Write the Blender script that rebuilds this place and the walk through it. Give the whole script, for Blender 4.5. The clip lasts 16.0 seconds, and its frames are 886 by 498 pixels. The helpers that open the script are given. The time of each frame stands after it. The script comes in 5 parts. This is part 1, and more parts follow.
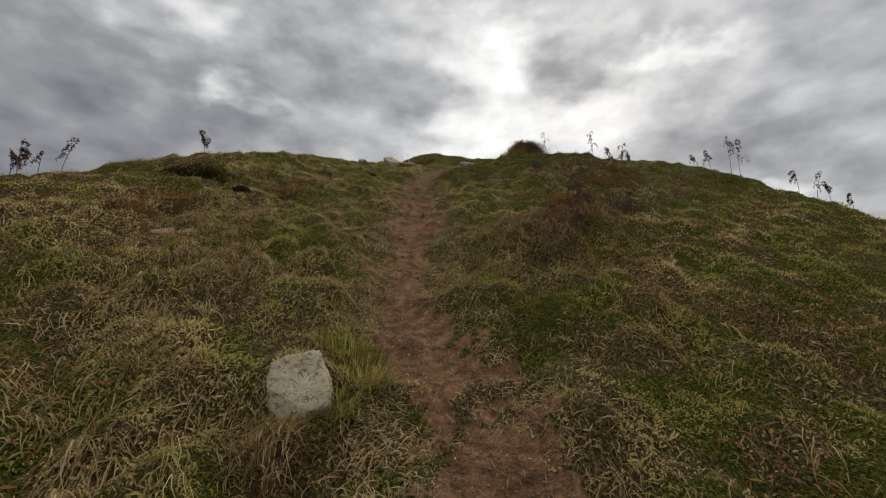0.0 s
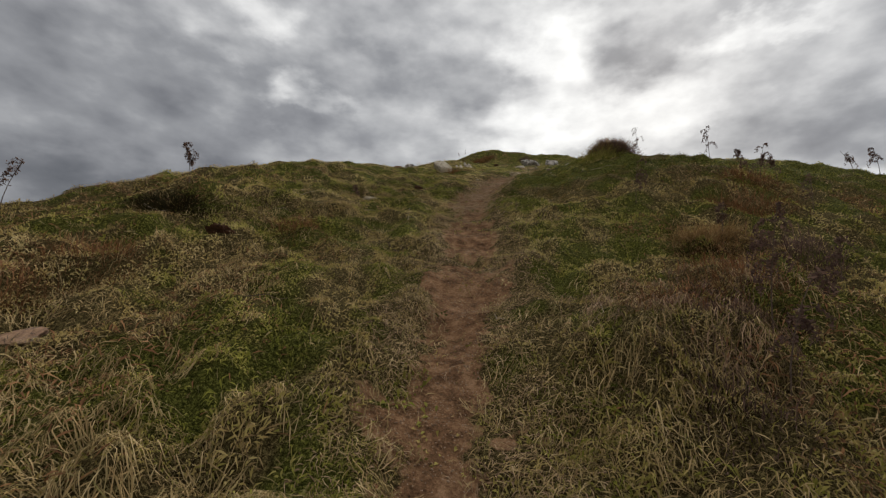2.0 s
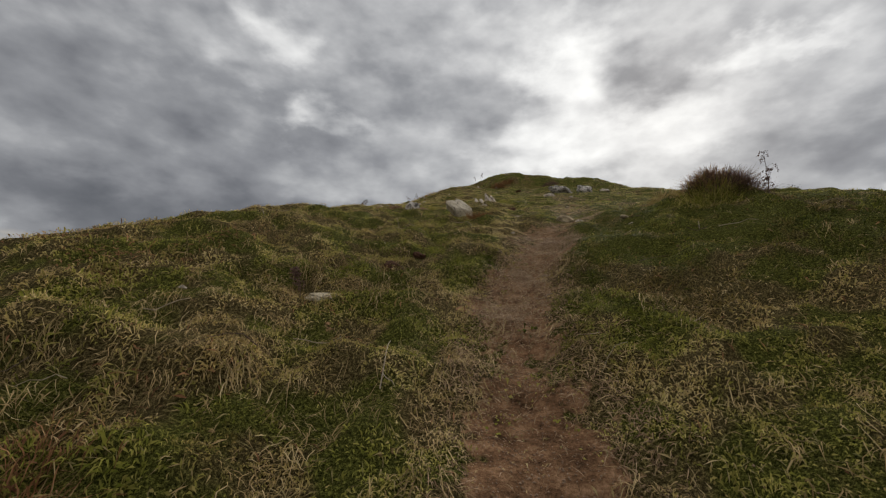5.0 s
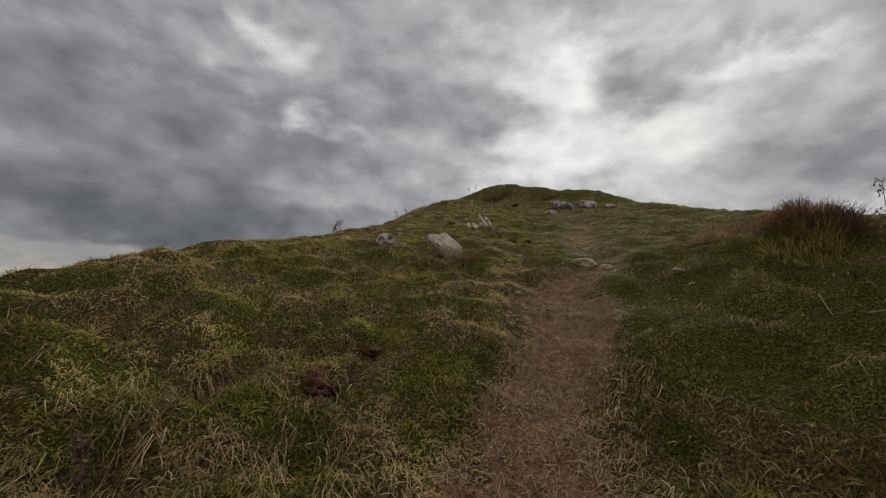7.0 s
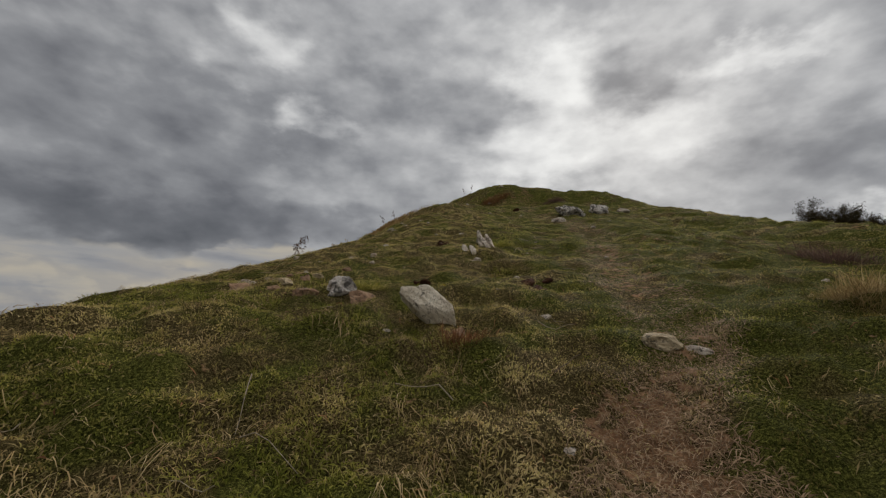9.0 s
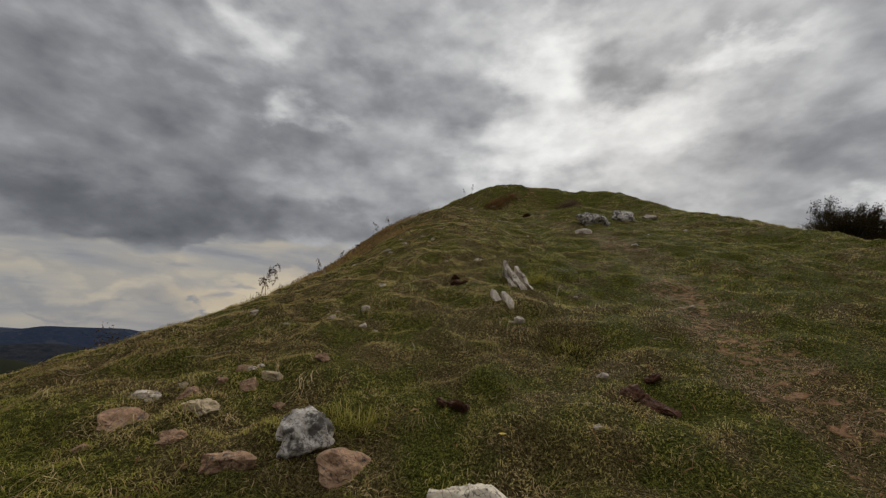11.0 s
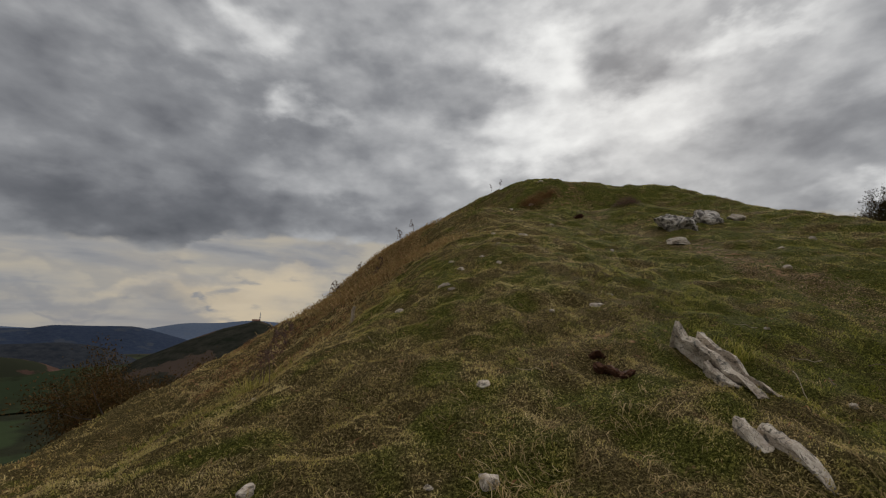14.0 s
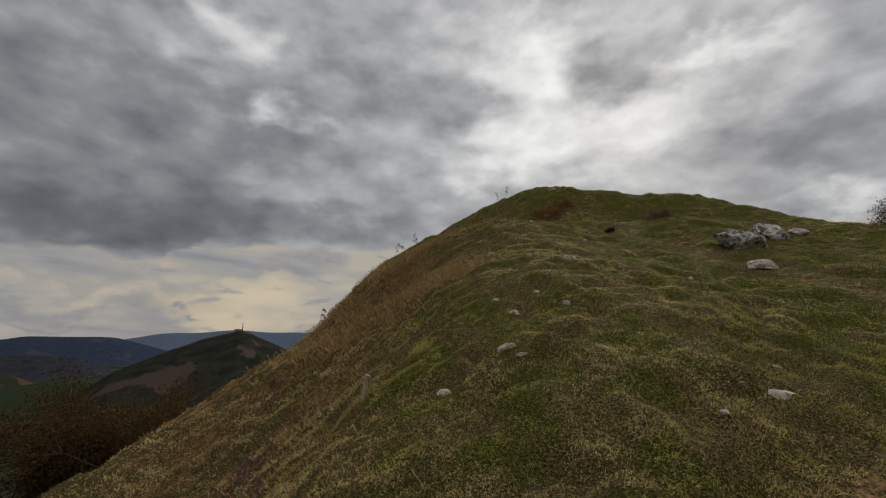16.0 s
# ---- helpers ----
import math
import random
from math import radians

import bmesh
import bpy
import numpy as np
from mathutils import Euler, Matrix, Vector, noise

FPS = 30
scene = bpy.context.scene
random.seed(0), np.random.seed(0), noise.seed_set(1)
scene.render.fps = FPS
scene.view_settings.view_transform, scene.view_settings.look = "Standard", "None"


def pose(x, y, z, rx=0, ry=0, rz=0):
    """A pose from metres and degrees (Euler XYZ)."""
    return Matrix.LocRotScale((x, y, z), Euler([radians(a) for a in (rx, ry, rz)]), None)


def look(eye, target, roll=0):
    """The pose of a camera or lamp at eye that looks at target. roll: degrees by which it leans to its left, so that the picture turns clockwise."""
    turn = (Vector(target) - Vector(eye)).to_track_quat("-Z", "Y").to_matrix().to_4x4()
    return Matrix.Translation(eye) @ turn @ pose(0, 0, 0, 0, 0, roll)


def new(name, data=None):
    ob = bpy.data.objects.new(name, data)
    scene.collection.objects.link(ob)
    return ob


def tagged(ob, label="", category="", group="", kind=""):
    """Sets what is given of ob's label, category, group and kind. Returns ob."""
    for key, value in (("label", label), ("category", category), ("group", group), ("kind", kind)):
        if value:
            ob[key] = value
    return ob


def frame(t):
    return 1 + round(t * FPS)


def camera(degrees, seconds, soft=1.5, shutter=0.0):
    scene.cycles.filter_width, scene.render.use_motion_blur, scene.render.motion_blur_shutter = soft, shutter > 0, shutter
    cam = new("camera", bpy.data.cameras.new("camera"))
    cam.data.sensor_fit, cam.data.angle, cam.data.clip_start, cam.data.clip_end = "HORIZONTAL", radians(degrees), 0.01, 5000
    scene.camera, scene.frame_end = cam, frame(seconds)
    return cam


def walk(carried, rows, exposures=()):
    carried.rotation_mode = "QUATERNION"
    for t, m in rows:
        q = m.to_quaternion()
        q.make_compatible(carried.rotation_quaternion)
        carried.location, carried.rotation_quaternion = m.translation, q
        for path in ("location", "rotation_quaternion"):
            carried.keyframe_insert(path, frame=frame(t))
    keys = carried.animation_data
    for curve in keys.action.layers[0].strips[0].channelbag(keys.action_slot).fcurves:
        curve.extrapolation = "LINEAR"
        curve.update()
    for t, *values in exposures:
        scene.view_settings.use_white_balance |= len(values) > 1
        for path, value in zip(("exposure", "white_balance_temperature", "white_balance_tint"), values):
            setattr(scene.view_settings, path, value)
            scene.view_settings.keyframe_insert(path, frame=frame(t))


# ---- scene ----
cam = camera(89.7, 16.0, soft=1.2)
PATH = [
    (0, (0.847, -0.049, -0.935), (1.039, 1.91, -0.582), 0.3),
    (0.5, (0.92, 0.476, -0.661), (1.054, 2.441, -0.313), 0.9),
    (1, (0.973, 1.031, -0.378), (1.054, 2.999, -0.03), 1.3),
    (1.5, (0.932, 1.478, -0.11), (0.941, 3.448, 0.23), 1.6),
    (2, (0.961, 2.005, 0.167), (0.896, 3.978, 0.488), 2.0),
    (2.5, (0.955, 2.507, 0.457), (0.827, 4.48, 0.757), 2.2),
    (3, (0.892, 3.1, 0.767), (0.741, 5.071, 1.073), 2.2),
    (3.5, (0.838, 3.629, 1.002), (0.693, 5.595, 1.341), 2.0),
    (4, (0.709, 4.235, 1.275), (0.576, 6.195, 1.647), 2.0),
    (4.5, (0.7, 4.775, 1.566), (0.566, 6.73, 1.963), 1.9),
    (4.7, (0.733, 4.986, 1.648), (0.599, 6.941, 2.047), 2.0),
    (6.8, (0.85, 6.927, 2.633), (0.741, 8.876, 3.067), 2.2),
    (7, (0.836, 7.114, 2.757), (0.729, 9.063, 3.189), 2.2),
    (7.5, (0.776, 7.699, 2.869), (0.668, 9.648, 3.302), 2.0),
    (8, (0.736, 8.247, 3.205), (0.64, 10.197, 3.64), 1.9),
    (8.4, (0.709, 8.708, 3.537), (0.618, 10.661, 3.96), 1.9),
    (8.5, (0.722, 8.786, 3.581), (0.63, 10.737, 4.008), 1.9),
    (9, (0.814, 9.284, 3.82), (0.73, 11.238, 4.24), 1.8),
    (9.2, (0.825, 9.473, 3.975), (0.748, 11.427, 4.393), 1.8),
    (11.3, (0.264, 11.605, 4.942), (0.215, 13.566, 5.331), 1.4),
    (11.5, (0.202, 11.786, 4.964), (0.153, 13.748, 5.349), 1.4),
    (12, (0.015, 12.219, 5.252), (-0.03, 14.182, 5.631), 1.0),
    (12.5, (-0.226, 12.571, 5.473), (-0.271, 14.535, 5.846), 0.7),
    (13, (-0.387, 12.957, 5.578), (-0.445, 14.922, 5.945), 0.7),
    (13.5, (-0.554, 13.391, 5.864), (-0.617, 15.357, 6.228), 0.6),
    (14, (-0.801, 13.915, 5.984), (-0.865, 15.88, 6.346), 0.5),
    (14.5, (-1.041, 14.315, 6.243), (-1.11, 16.281, 6.606), 0.4),
    (15, (-1.258, 14.835, 6.377), (-1.316, 16.799, 6.75), 0.2),
    (15.5, (-1.473, 15.335, 6.491), (-1.509, 17.297, 6.875), 0.1),
    (16, (-1.56, 15.891, 6.674), (-1.56, 17.852, 7.07), 0.0),
]
walk(cam, [(t, look(eye, target, roll)) for t, eye, target, roll in PATH], exposures=((0.0, 0.32), (4.0, 0.32), (7.0, 0.0), (16.0, 0.0)))

# ---- light ----
SUN_WAY = Vector((0.36, 0.80, 0.48)).normalized()
sun = new("sun", bpy.data.lights.new("sun", "SUN"))
sun.data.energy, sun.data.angle, sun.data.color = 2.3, radians(18), (1.0, 0.95, 0.88)
sun.matrix_world = look((0, 0, 60), Vector((0, 0, 60)) - SUN_WAY)
scene.view_settings.exposure = 0.0


def node(tree, kind, inputs=(), **settings):
    """A shader node with its settings; inputs maps sockets to values or to other nodes' outputs."""
    n = tree.nodes.new(kind)
    for key, value in settings.items():
        setattr(n, key, value)
    for key, value in dict(inputs).items():
        if isinstance(value, bpy.types.NodeSocket):
            tree.links.new(value, n.inputs[key])
        else:
            n.inputs[key].default_value = value
    return n


def maths(tree, op, a, b=0.0, c=0.0, clamp=False):
    return node(tree, "ShaderNodeMath", {0: a, 1: b, 2: c}, operation=op, use_clamp=clamp).outputs[0]


def smooth(tree, value, low, high):
    return node(tree, "ShaderNodeMapRange", {0: value, 1: low, 2: high, 3: 0.0, 4: 1.0}, interpolation_type="SMOOTHSTEP").outputs[0]


def mixed(tree, factor, a, b, blend="MIX"):
    n = tree.nodes.new("ShaderNodeMix")
    n.data_type, n.blend_type = "RGBA", blend
    for slot, value in ((0, factor), (6, a), (7, b)):
        if isinstance(value, bpy.types.NodeSocket):
            tree.links.new(value, n.inputs[slot])
        else:
            n.inputs[slot].default_value = value if slot == 0 else (*value[:3], 1)
    return n.outputs[2]


def ramp(tree, factor, stops, easing="LINEAR"):
    n = tree.nodes.new("ShaderNodeValToRGB")
    n.color_ramp.interpolation = easing
    tree.links.new(factor, n.inputs[0])
    for i, (at, colour) in enumerate(stops):
        e = n.color_ramp.elements[i] if i < 2 else n.color_ramp.elements.new(at)
        e.position, e.color = at, (*colour, 1)
    return n.outputs[0]


def grain(tree, where, scale, detail=4, rough=0.55, warp=0.0):
    return node(tree, "ShaderNodeTexNoise", {"Vector": where, "Scale": scale, "Detail": detail, "Roughness": rough, "Distortion": warp}).outputs[0]


def way(azimuth, height):
    """A direction from degrees to the right of +y and degrees above the horizon."""
    a, h = radians(azimuth), radians(height)
    return (math.sin(a) * math.cos(h), math.cos(a) * math.cos(h), math.sin(h))


# ---- sky: a heavy broken overcast with a paler strip along the horizon ----
world = bpy.data.worlds.new("sky")
scene.world, world.use_nodes = world, True
wt = world.node_tree
wt.nodes.clear()
direction = node(wt, "ShaderNodeTexCoord").outputs["Generated"]
parts = node(wt, "ShaderNodeSeparateXYZ", {0: direction})
layered = node(wt, "ShaderNodeVectorMath", {0: direction, 1: (1.0, 1.0, 1.8)}, operation="MULTIPLY").outputs[0]
big = grain(wt, layered, 4.0, 5, 0.5)
fine = grain(wt, layered, 12.0, 6, 0.48)
wisp = node(wt, "ShaderNodeTexNoise", {"Vector": layered, "Scale": 7.0, "Detail": 5.0, "Roughness": 0.52}).outputs["Color"]
shift = node(wt, "ShaderNodeVectorMath", {0: node(wt, "ShaderNodeVectorMath", {0: wisp, 1: (0.5, 0.5, 0.5)}, operation="SUBTRACT").outputs[0], 1: (0.30, 0.30, 0.22)}, operation="MULTIPLY").outputs[0]
bent = node(wt, "ShaderNodeVectorMath", {0: direction, 1: shift}, operation="ADD").outputs[0]


turned = node(wt, "ShaderNodeSeparateXYZ", {0: bent})
bearing = maths(wt, "ARCTAN2", turned.outputs[0], turned.outputs[1])
climb = maths(wt, "ARCTAN2", turned.outputs[2], node(wt, "ShaderNodeVectorMath", {0: node(wt, "ShaderNodeVectorMath", {0: bent, 1: (1.0, 1.0, 0.0)}, operation="MULTIPLY").outputs[0]}, operation="LENGTH").outputs["Value"])


def mass(azimuth, height, width, depth, inner=0.0, outer=1.7):
    """How far a direction lies inside a ragged oval cloud round the given one, 0 to 1; sizes in degrees."""
    across = maths(wt, "DIVIDE", maths(wt, "SUBTRACT", bearing, radians(azimuth)), radians(width))
    up = maths(wt, "DIVIDE", maths(wt, "SUBTRACT", climb, radians(height)), radians(depth))
    off = maths(wt, "SQRT", maths(wt, "ADD", maths(wt, "MULTIPLY", across, across), maths(wt, "MULTIPLY", up, up)))
    return smooth(wt, off, outer, inner)


density = maths(wt, "ADD", maths(wt, "MULTIPLY", maths(wt, "SUBTRACT", big, 0.5), 0.36), maths(wt, "MULTIPLY", maths(wt, "SUBTRACT", fine, 0.5), 0.42))
density = maths(wt, "ADD", density, 0.57)
CLOUDS = (
    (-39, 22, 22, 13, -0.17), (-40, 11.5, 16, 3.6, -0.24), (-15.6, 13.6, 8.6, 2.4, -0.17), (-25.5, 26.3, 3.4, 1.6, 0.22), (-18.5, 25.2, 5, 1.3, 0.15), (-27.9, 35.5, 4.2, 2.4, 0.20), (-33.2, 31.6, 4, 1.5, 0.12),
    (-7, 30, 9, 4, -0.06), (0, 38, 16, 4, 0.10), (12.6, 33.3, 5.4, 5, 0.34), (14, 24, 13, 3.6, 0.36), (24, 36, 10, 2.4, 0.10), (35.2, 30.3, 6.5, 1.3, 0.20), (25.9, 26.3, 5.6, 2.8, 0.13),
    (24.5, 30.8, 5, 1.5, -0.10), (39.9, 20.1, 9.4, 2.9, -0.13), (27.8, 19.4, 10, 2, 0.10), (43, 13, 5, 1.3, 0.20), (30, 25.3, 20, 13, 0.04),
)
for azimuth, height, width, depth, amount in CLOUDS:
    density = maths(wt, "ADD", density, maths(wt, "MULTIPLY", mass(azimuth, height, width, depth), amount))
cloud = ramp(wt, density, [(0.12, (0.085, 0.088, 0.098)), (0.30, (0.15, 0.153, 0.165)), (0.46, (0.25, 0.254, 0.266)), (0.60, (0.41, 0.413, 0.42)), (0.76, (0.65, 0.65, 0.645)), (0.95, (0.90, 0.90, 0.88))])
# An overcast is brightest overhead.
zenith = maths(wt, "ADD", 1.0, maths(wt, "MULTIPLY", smooth(wt, parts.outputs[2], 0.62, 0.95), 2.2))
cloud = node(wt, "ShaderNodeVectorMath", {0: cloud, "Scale": zenith}, operation="SCALE").outputs[0]
clear = node(wt, "ShaderNodeTexSky", sky_type="NISHITA", sun_disc=False, sun_elevation=math.asin(SUN_WAY.z), sun_rotation=math.atan2(SUN_WAY.x, SUN_WAY.y)).outputs[0]
clear = mixed(wt, 1.0, clear, (0.055, 0.055, 0.055), "MULTIPLY")
foot = maths(wt, "ADD", 0.150, maths(wt, "MULTIPLY", smooth(wt, bearing, radians(-33), radians(-27)), 0.042))
edge = maths(wt, "SUBTRACT", maths(wt, "ADD", parts.outputs[2], maths(wt, "MULTIPLY", maths(wt, "SUBTRACT", fine, 0.5), 0.06)), foot)
strip = smooth(wt, edge, 0.010, -0.008)
bars = node(wt, "ShaderNodeVectorMath", {0: direction, 1: (2.6, 2.6, 15.0)}, operation="MULTIPLY").outputs[0]
band = grain(wt, bars, 1.6, 6, 0.5, 0.2)
low = ramp(wt, maths(wt, "ADD", band, maths(wt, "MULTIPLY", parts.outputs[2], 0.5)), [(0.36, (0.22, 0.225, 0.245)), (0.47, (0.31, 0.305, 0.305)), (0.66, (0.43, 0.39, 0.325))])
glow = mass(-25, 4.2, 12, 3.2, 0.1, 1.6)
low = mixed(wt, maths(wt, "MULTIPLY", glow, 0.62), low, (0.70, 0.57, 0.38))
shreds = smooth(wt, grain(wt, node(wt, "ShaderNodeVectorMath", {0: direction, 1: (9.0, 9.0, 34.0)}, operation="MULTIPLY").outputs[0], 1.3, 5, 0.5), 0.56, 0.70)
low = mixed(wt, maths(wt, "MULTIPLY", shreds, 0.7), low, (0.25, 0.255, 0.275))
for azimuth, height, width, depth, amount in ((-41.7, 3.5, 9, 0.8, 0.75), (-41.6, 2.2, 2.6, 0.4, 0.8), (-31.4, 1.6, 5, 1.5, 0.7), (-39, 6.3, 12, 0.9, 0.45), (-30.3, 3.9, 1.0, 0.35, 0.9), (-22, 8.0, 7, 0.9, 0.5), (-16, 9.6, 2.2, 0.9, 0.6)):
    low = mixed(wt, maths(wt, "MULTIPLY", mass(azimuth, height, width, depth, 0.2, 1.6), amount), low, (0.25, 0.252, 0.268))
sky_colour = mixed(wt, strip, cloud, low)
sky_colour = mixed(wt, 0.06, sky_colour, clear)
wout = node(wt, "ShaderNodeOutputWorld")
wt.links.new(node(wt, "ShaderNodeBackground", {"Color": sky_colour, "Strength": 1.0}).outputs[0], wout.inputs[0])

# ---- materials ----


def material(name, roughness=0.9, specular=0.2):
    m = bpy.data.materials.new(name)
    m.use_nodes = True
    t = m.node_tree
    shader = t.nodes["Principled BSDF"]
    shader.inputs["Roughness"].default_value = roughness
    shader.inputs["Specular IOR Level"].default_value = specular
    return m, t, shader


def bumped(t, shader, height, strength, distance=0.02):
    n = node(t, "ShaderNodeBump", {"Height": height, "Strength": strength, "Distance": distance})
    t.links.new(n.outputs[0], shader.inputs["Normal"])


def attribute(t, name):
    return node(t, "ShaderNodeAttribute", attribute_name=name).outputs["Fac"]


def make_ground_material():
    m, t, shader = material("turf_and_soil", 1.0, 0.02)
    where = node(t, "ShaderNodeNewGeometry").outputs["Position"]
    small, mid, wide = grain(t, where, 55, 5, 0.65), grain(t, where, 9, 6, 0.6), grain(t, where, 1.1, 4)
    soil = ramp(t, maths(t, "ADD", maths(t, "MULTIPLY", mid, 0.6), maths(t, "MULTIPLY", small, 0.4)), [(0.34, (0.045, 0.024, 0.013)), (0.5, (0.20, 0.108, 0.055)), (0.64, (0.38, 0.22, 0.12))])
    crumbs = node(t, "ShaderNodeTexVoronoi", {"Vector": where, "Scale": 42.0}).outputs["Distance"]
    soil = mixed(t, smooth(t, crumbs, 0.20, 0.10), soil, (0.34, 0.24, 0.17))
    hair = maths(t, "ADD", maths(t, "MULTIPLY", grain(t, where, 120, 3, 0.6, 1.5), 0.55), maths(t, "MULTIPLY", small, 0.45))
    thatch = ramp(t, hair, [(0.38, (0.010, 0.007, 0.003)), (0.50, (0.060, 0.045, 0.017)), (0.62, (0.25, 0.19, 0.075))])
    green = ramp(t, hair, [(0.38, (0.007, 0.008, 0.002)), (0.50, (0.047, 0.049, 0.010)), (0.62, (0.21, 0.20, 0.042))])
    turf = mixed(t, smooth(t, maths(t, "ADD", maths(t, "MULTIPLY", attribute(t, "dry"), 0.7), maths(t, "MULTIPLY", wide, 0.3)), 0.32, 0.62), green, thatch)
    edge = maths(t, "ADD", attribute(t, "bare"), maths(t, "MULTIPLY", maths(t, "SUBTRACT", mid, 0.5), 2.2))
    near = mixed(t, smooth(t, edge, 0.30, 0.62), turf, soil)
    patch = node(t, "ShaderNodeTexVoronoi", {"Vector": where, "Scale": 0.006, "Randomness": 1.0}).outputs["Color"]
    woods = ramp(t, grain(t, where, 0.03, 8, 0.7), [(0.3, (0.008, 0.010, 0.006)), (0.7, (0.025, 0.026, 0.014))])
    fields = ramp(t, node(t, "ShaderNodeSeparateXYZ", {0: patch}).outputs[0], [(0.25, (0.020, 0.029, 0.013)), (0.6, (0.027, 0.036, 0.016)), (0.85, (0.030, 0.026, 0.017))])
    far = mixed(t, smooth(t, grain(t, where, 0.006, 4), 0.47, 0.52), woods, fields)
    t.links.new(mixed(t, attribute(t, "far"), near, far), shader.inputs["Base Color"])
    bumped(t, shader, maths(t, "ADD", maths(t, "MULTIPLY", hair, 0.5), mid), 1.0, 0.06)
    return m


def make_blade_material(name, greens, straws, clear=0.2):
    """Grass: tint varies blade by blade, dry from patch to patch."""
    m, t, shader = material(name, 0.8, 0.04)
    tint, dry = attribute(t, "tint"), attribute(t, "dry")
    straw = ramp(t, tint, [(i / (len(straws) - 1), c) for i, c in enumerate(straws)])
    green = ramp(t, tint, [(i / (len(greens) - 1), c) for i, c in enumerate(greens)])
    colour = mixed(t, dry, green, straw)
    t.links.new(colour, shader.inputs["Base Color"])
    out = t.nodes["Material Output"]
    glow = node(t, "ShaderNodeBsdfTranslucent", {"Color": colour})
    both = node(t, "ShaderNodeMixShader", {0: clear, 1: shader.outputs[0], 2: glow.outputs[0]})
    t.links.new(both.outputs[0], out.inputs[0])
    return m


def make_rock_material(name, light, mid, dark, lichen, amount=0.5, blotch=14):
    m, t, shader = material(name, 0.95, 0.06)
    where = node(t, "ShaderNodeTexCoord").outputs["Object"]
    broad, small = grain(t, where, 5, 6, 0.6, 0.4), grain(t, where, 45, 6, 0.65)
    base = ramp(t, maths(t, "ADD", maths(t, "MULTIPLY", broad, 0.65), maths(t, "MULTIPLY", small, 0.35)), [(0.32, dark), (0.47, mid), (0.62, light)])
    spots = smooth(t, grain(t, where, blotch, 5, 0.7), 0.60 - 0.08 * amount, 0.68 - 0.06 * amount)
    stone = mixed(t, maths(t, "MULTIPLY", spots, 0.85), base, lichen)
    seams = node(t, "ShaderNodeVectorMath", {0: where, 1: (1.0, 0.22, 1.0)}, operation="MULTIPLY").outputs[0]
    cracks = maths(t, "ABSOLUTE", maths(t, "SUBTRACT", grain(t, seams, 16, 3, 0.5, 1.2), 0.5))
    stone = mixed(t, maths(t, "MULTIPLY", smooth(t, cracks, 0.020, 0.004), 0.75), stone, (0.06, 0.052, 0.045))
    t.links.new(stone, shader.inputs["Base Color"])
    bumped(t, shader, maths(t, "ADD", broad, maths(t, "MULTIPLY", small, 0.5)), 0.8, 0.03)
    return m


def make_plain_material(name, a, b, scale=30.0, roughness=0.9):
    m, t, shader = material(name, roughness, 0.15)
    where = node(t, "ShaderNodeTexCoord").outputs["Object"]
    g = grain(t, where, scale, 6, 0.65)
    t.links.new(ramp(t, g, [(0.32, a), (0.68, b)]), shader.inputs["Base Color"])
    bumped(t, shader, g, 0.7, 0.02)
    return m


GROUND = make_ground_material()
TURF = make_blade_material("grass_blades", [(0.036, 0.044, 0.007), (0.150, 0.158, 0.022), (0.27, 0.255, 0.045), (0.36, 0.31, 0.075)], [(0.17, 0.118, 0.038), (0.33, 0.235, 0.080), (0.48, 0.355, 0.14), (0.60, 0.47, 0.23)], 0.38)
STRAW = make_blade_material("dry_straw", [(0.16, 0.15, 0.05), (0.28, 0.22, 0.10)], [(0.17, 0.112, 0.048), (0.36, 0.25, 0.112), (0.54, 0.41, 0.215)])
TRODDEN = make_blade_material("trodden_straw", [(0.10, 0.062, 0.030), (0.20, 0.135, 0.065)], [(0.14, 0.085, 0.05), (0.31, 0.20, 0.118), (0.50, 0.35, 0.215)])
BRACKEN = make_blade_material("dead_bracken", [(0.11, 0.055, 0.025), (0.19, 0.09, 0.04)], [(0.12, 0.055, 0.026), (0.26, 0.125, 0.055), (0.38, 0.21, 0.095)], 0.2)
PURPLE = make_blade_material("withered_fern", [(0.08, 0.05, 0.04), (0.16, 0.10, 0.08)], [(0.06, 0.036, 0.03), (0.13, 0.078, 0.06), (0.24, 0.15, 0.11)], 0.25)
# Shrub leaves, and the painted shade of hollows under tussocks.
LEAF_AND_SHADE = make_blade_material("leaves_and_hollow_shade", [(0.016, 0.017, 0.007), (0.036, 0.034, 0.013)], [(0.030, 0.018, 0.009), (0.07, 0.040, 0.016)], 0.15)
AUTUMN = make_blade_material("autumn_leaves", [(0.030, 0.026, 0.010), (0.060, 0.046, 0.016)], [(0.050, 0.026, 0.010), (0.12, 0.060, 0.020)], 0.2)
LIMESTONE = make_rock_material("limestone", (0.62, 0.545, 0.445), (0.43, 0.36, 0.285), (0.17, 0.13, 0.095), (0.09, 0.085, 0.075), 0.55)
LICHENED = make_rock_material("lichened_limestone", (0.66, 0.61, 0.54), (0.50, 0.45, 0.39), (0.24, 0.195, 0.155), (0.030, 0.024, 0.021), 1.9, 6)
RUSTGRASS = make_blade_material("rusty_grass", [(0.20, 0.14, 0.05), (0.33, 0.24, 0.09)], [(0.16, 0.08, 0.035), (0.31, 0.175, 0.075), (0.46, 0.30, 0.14)], 0.25)
SANDSTONE = make_rock_material("pale_sandstone", (0.47, 0.385, 0.25), (0.37, 0.29, 0.18), (0.22, 0.16, 0.09), (0.07, 0.06, 0.05), 0.2)
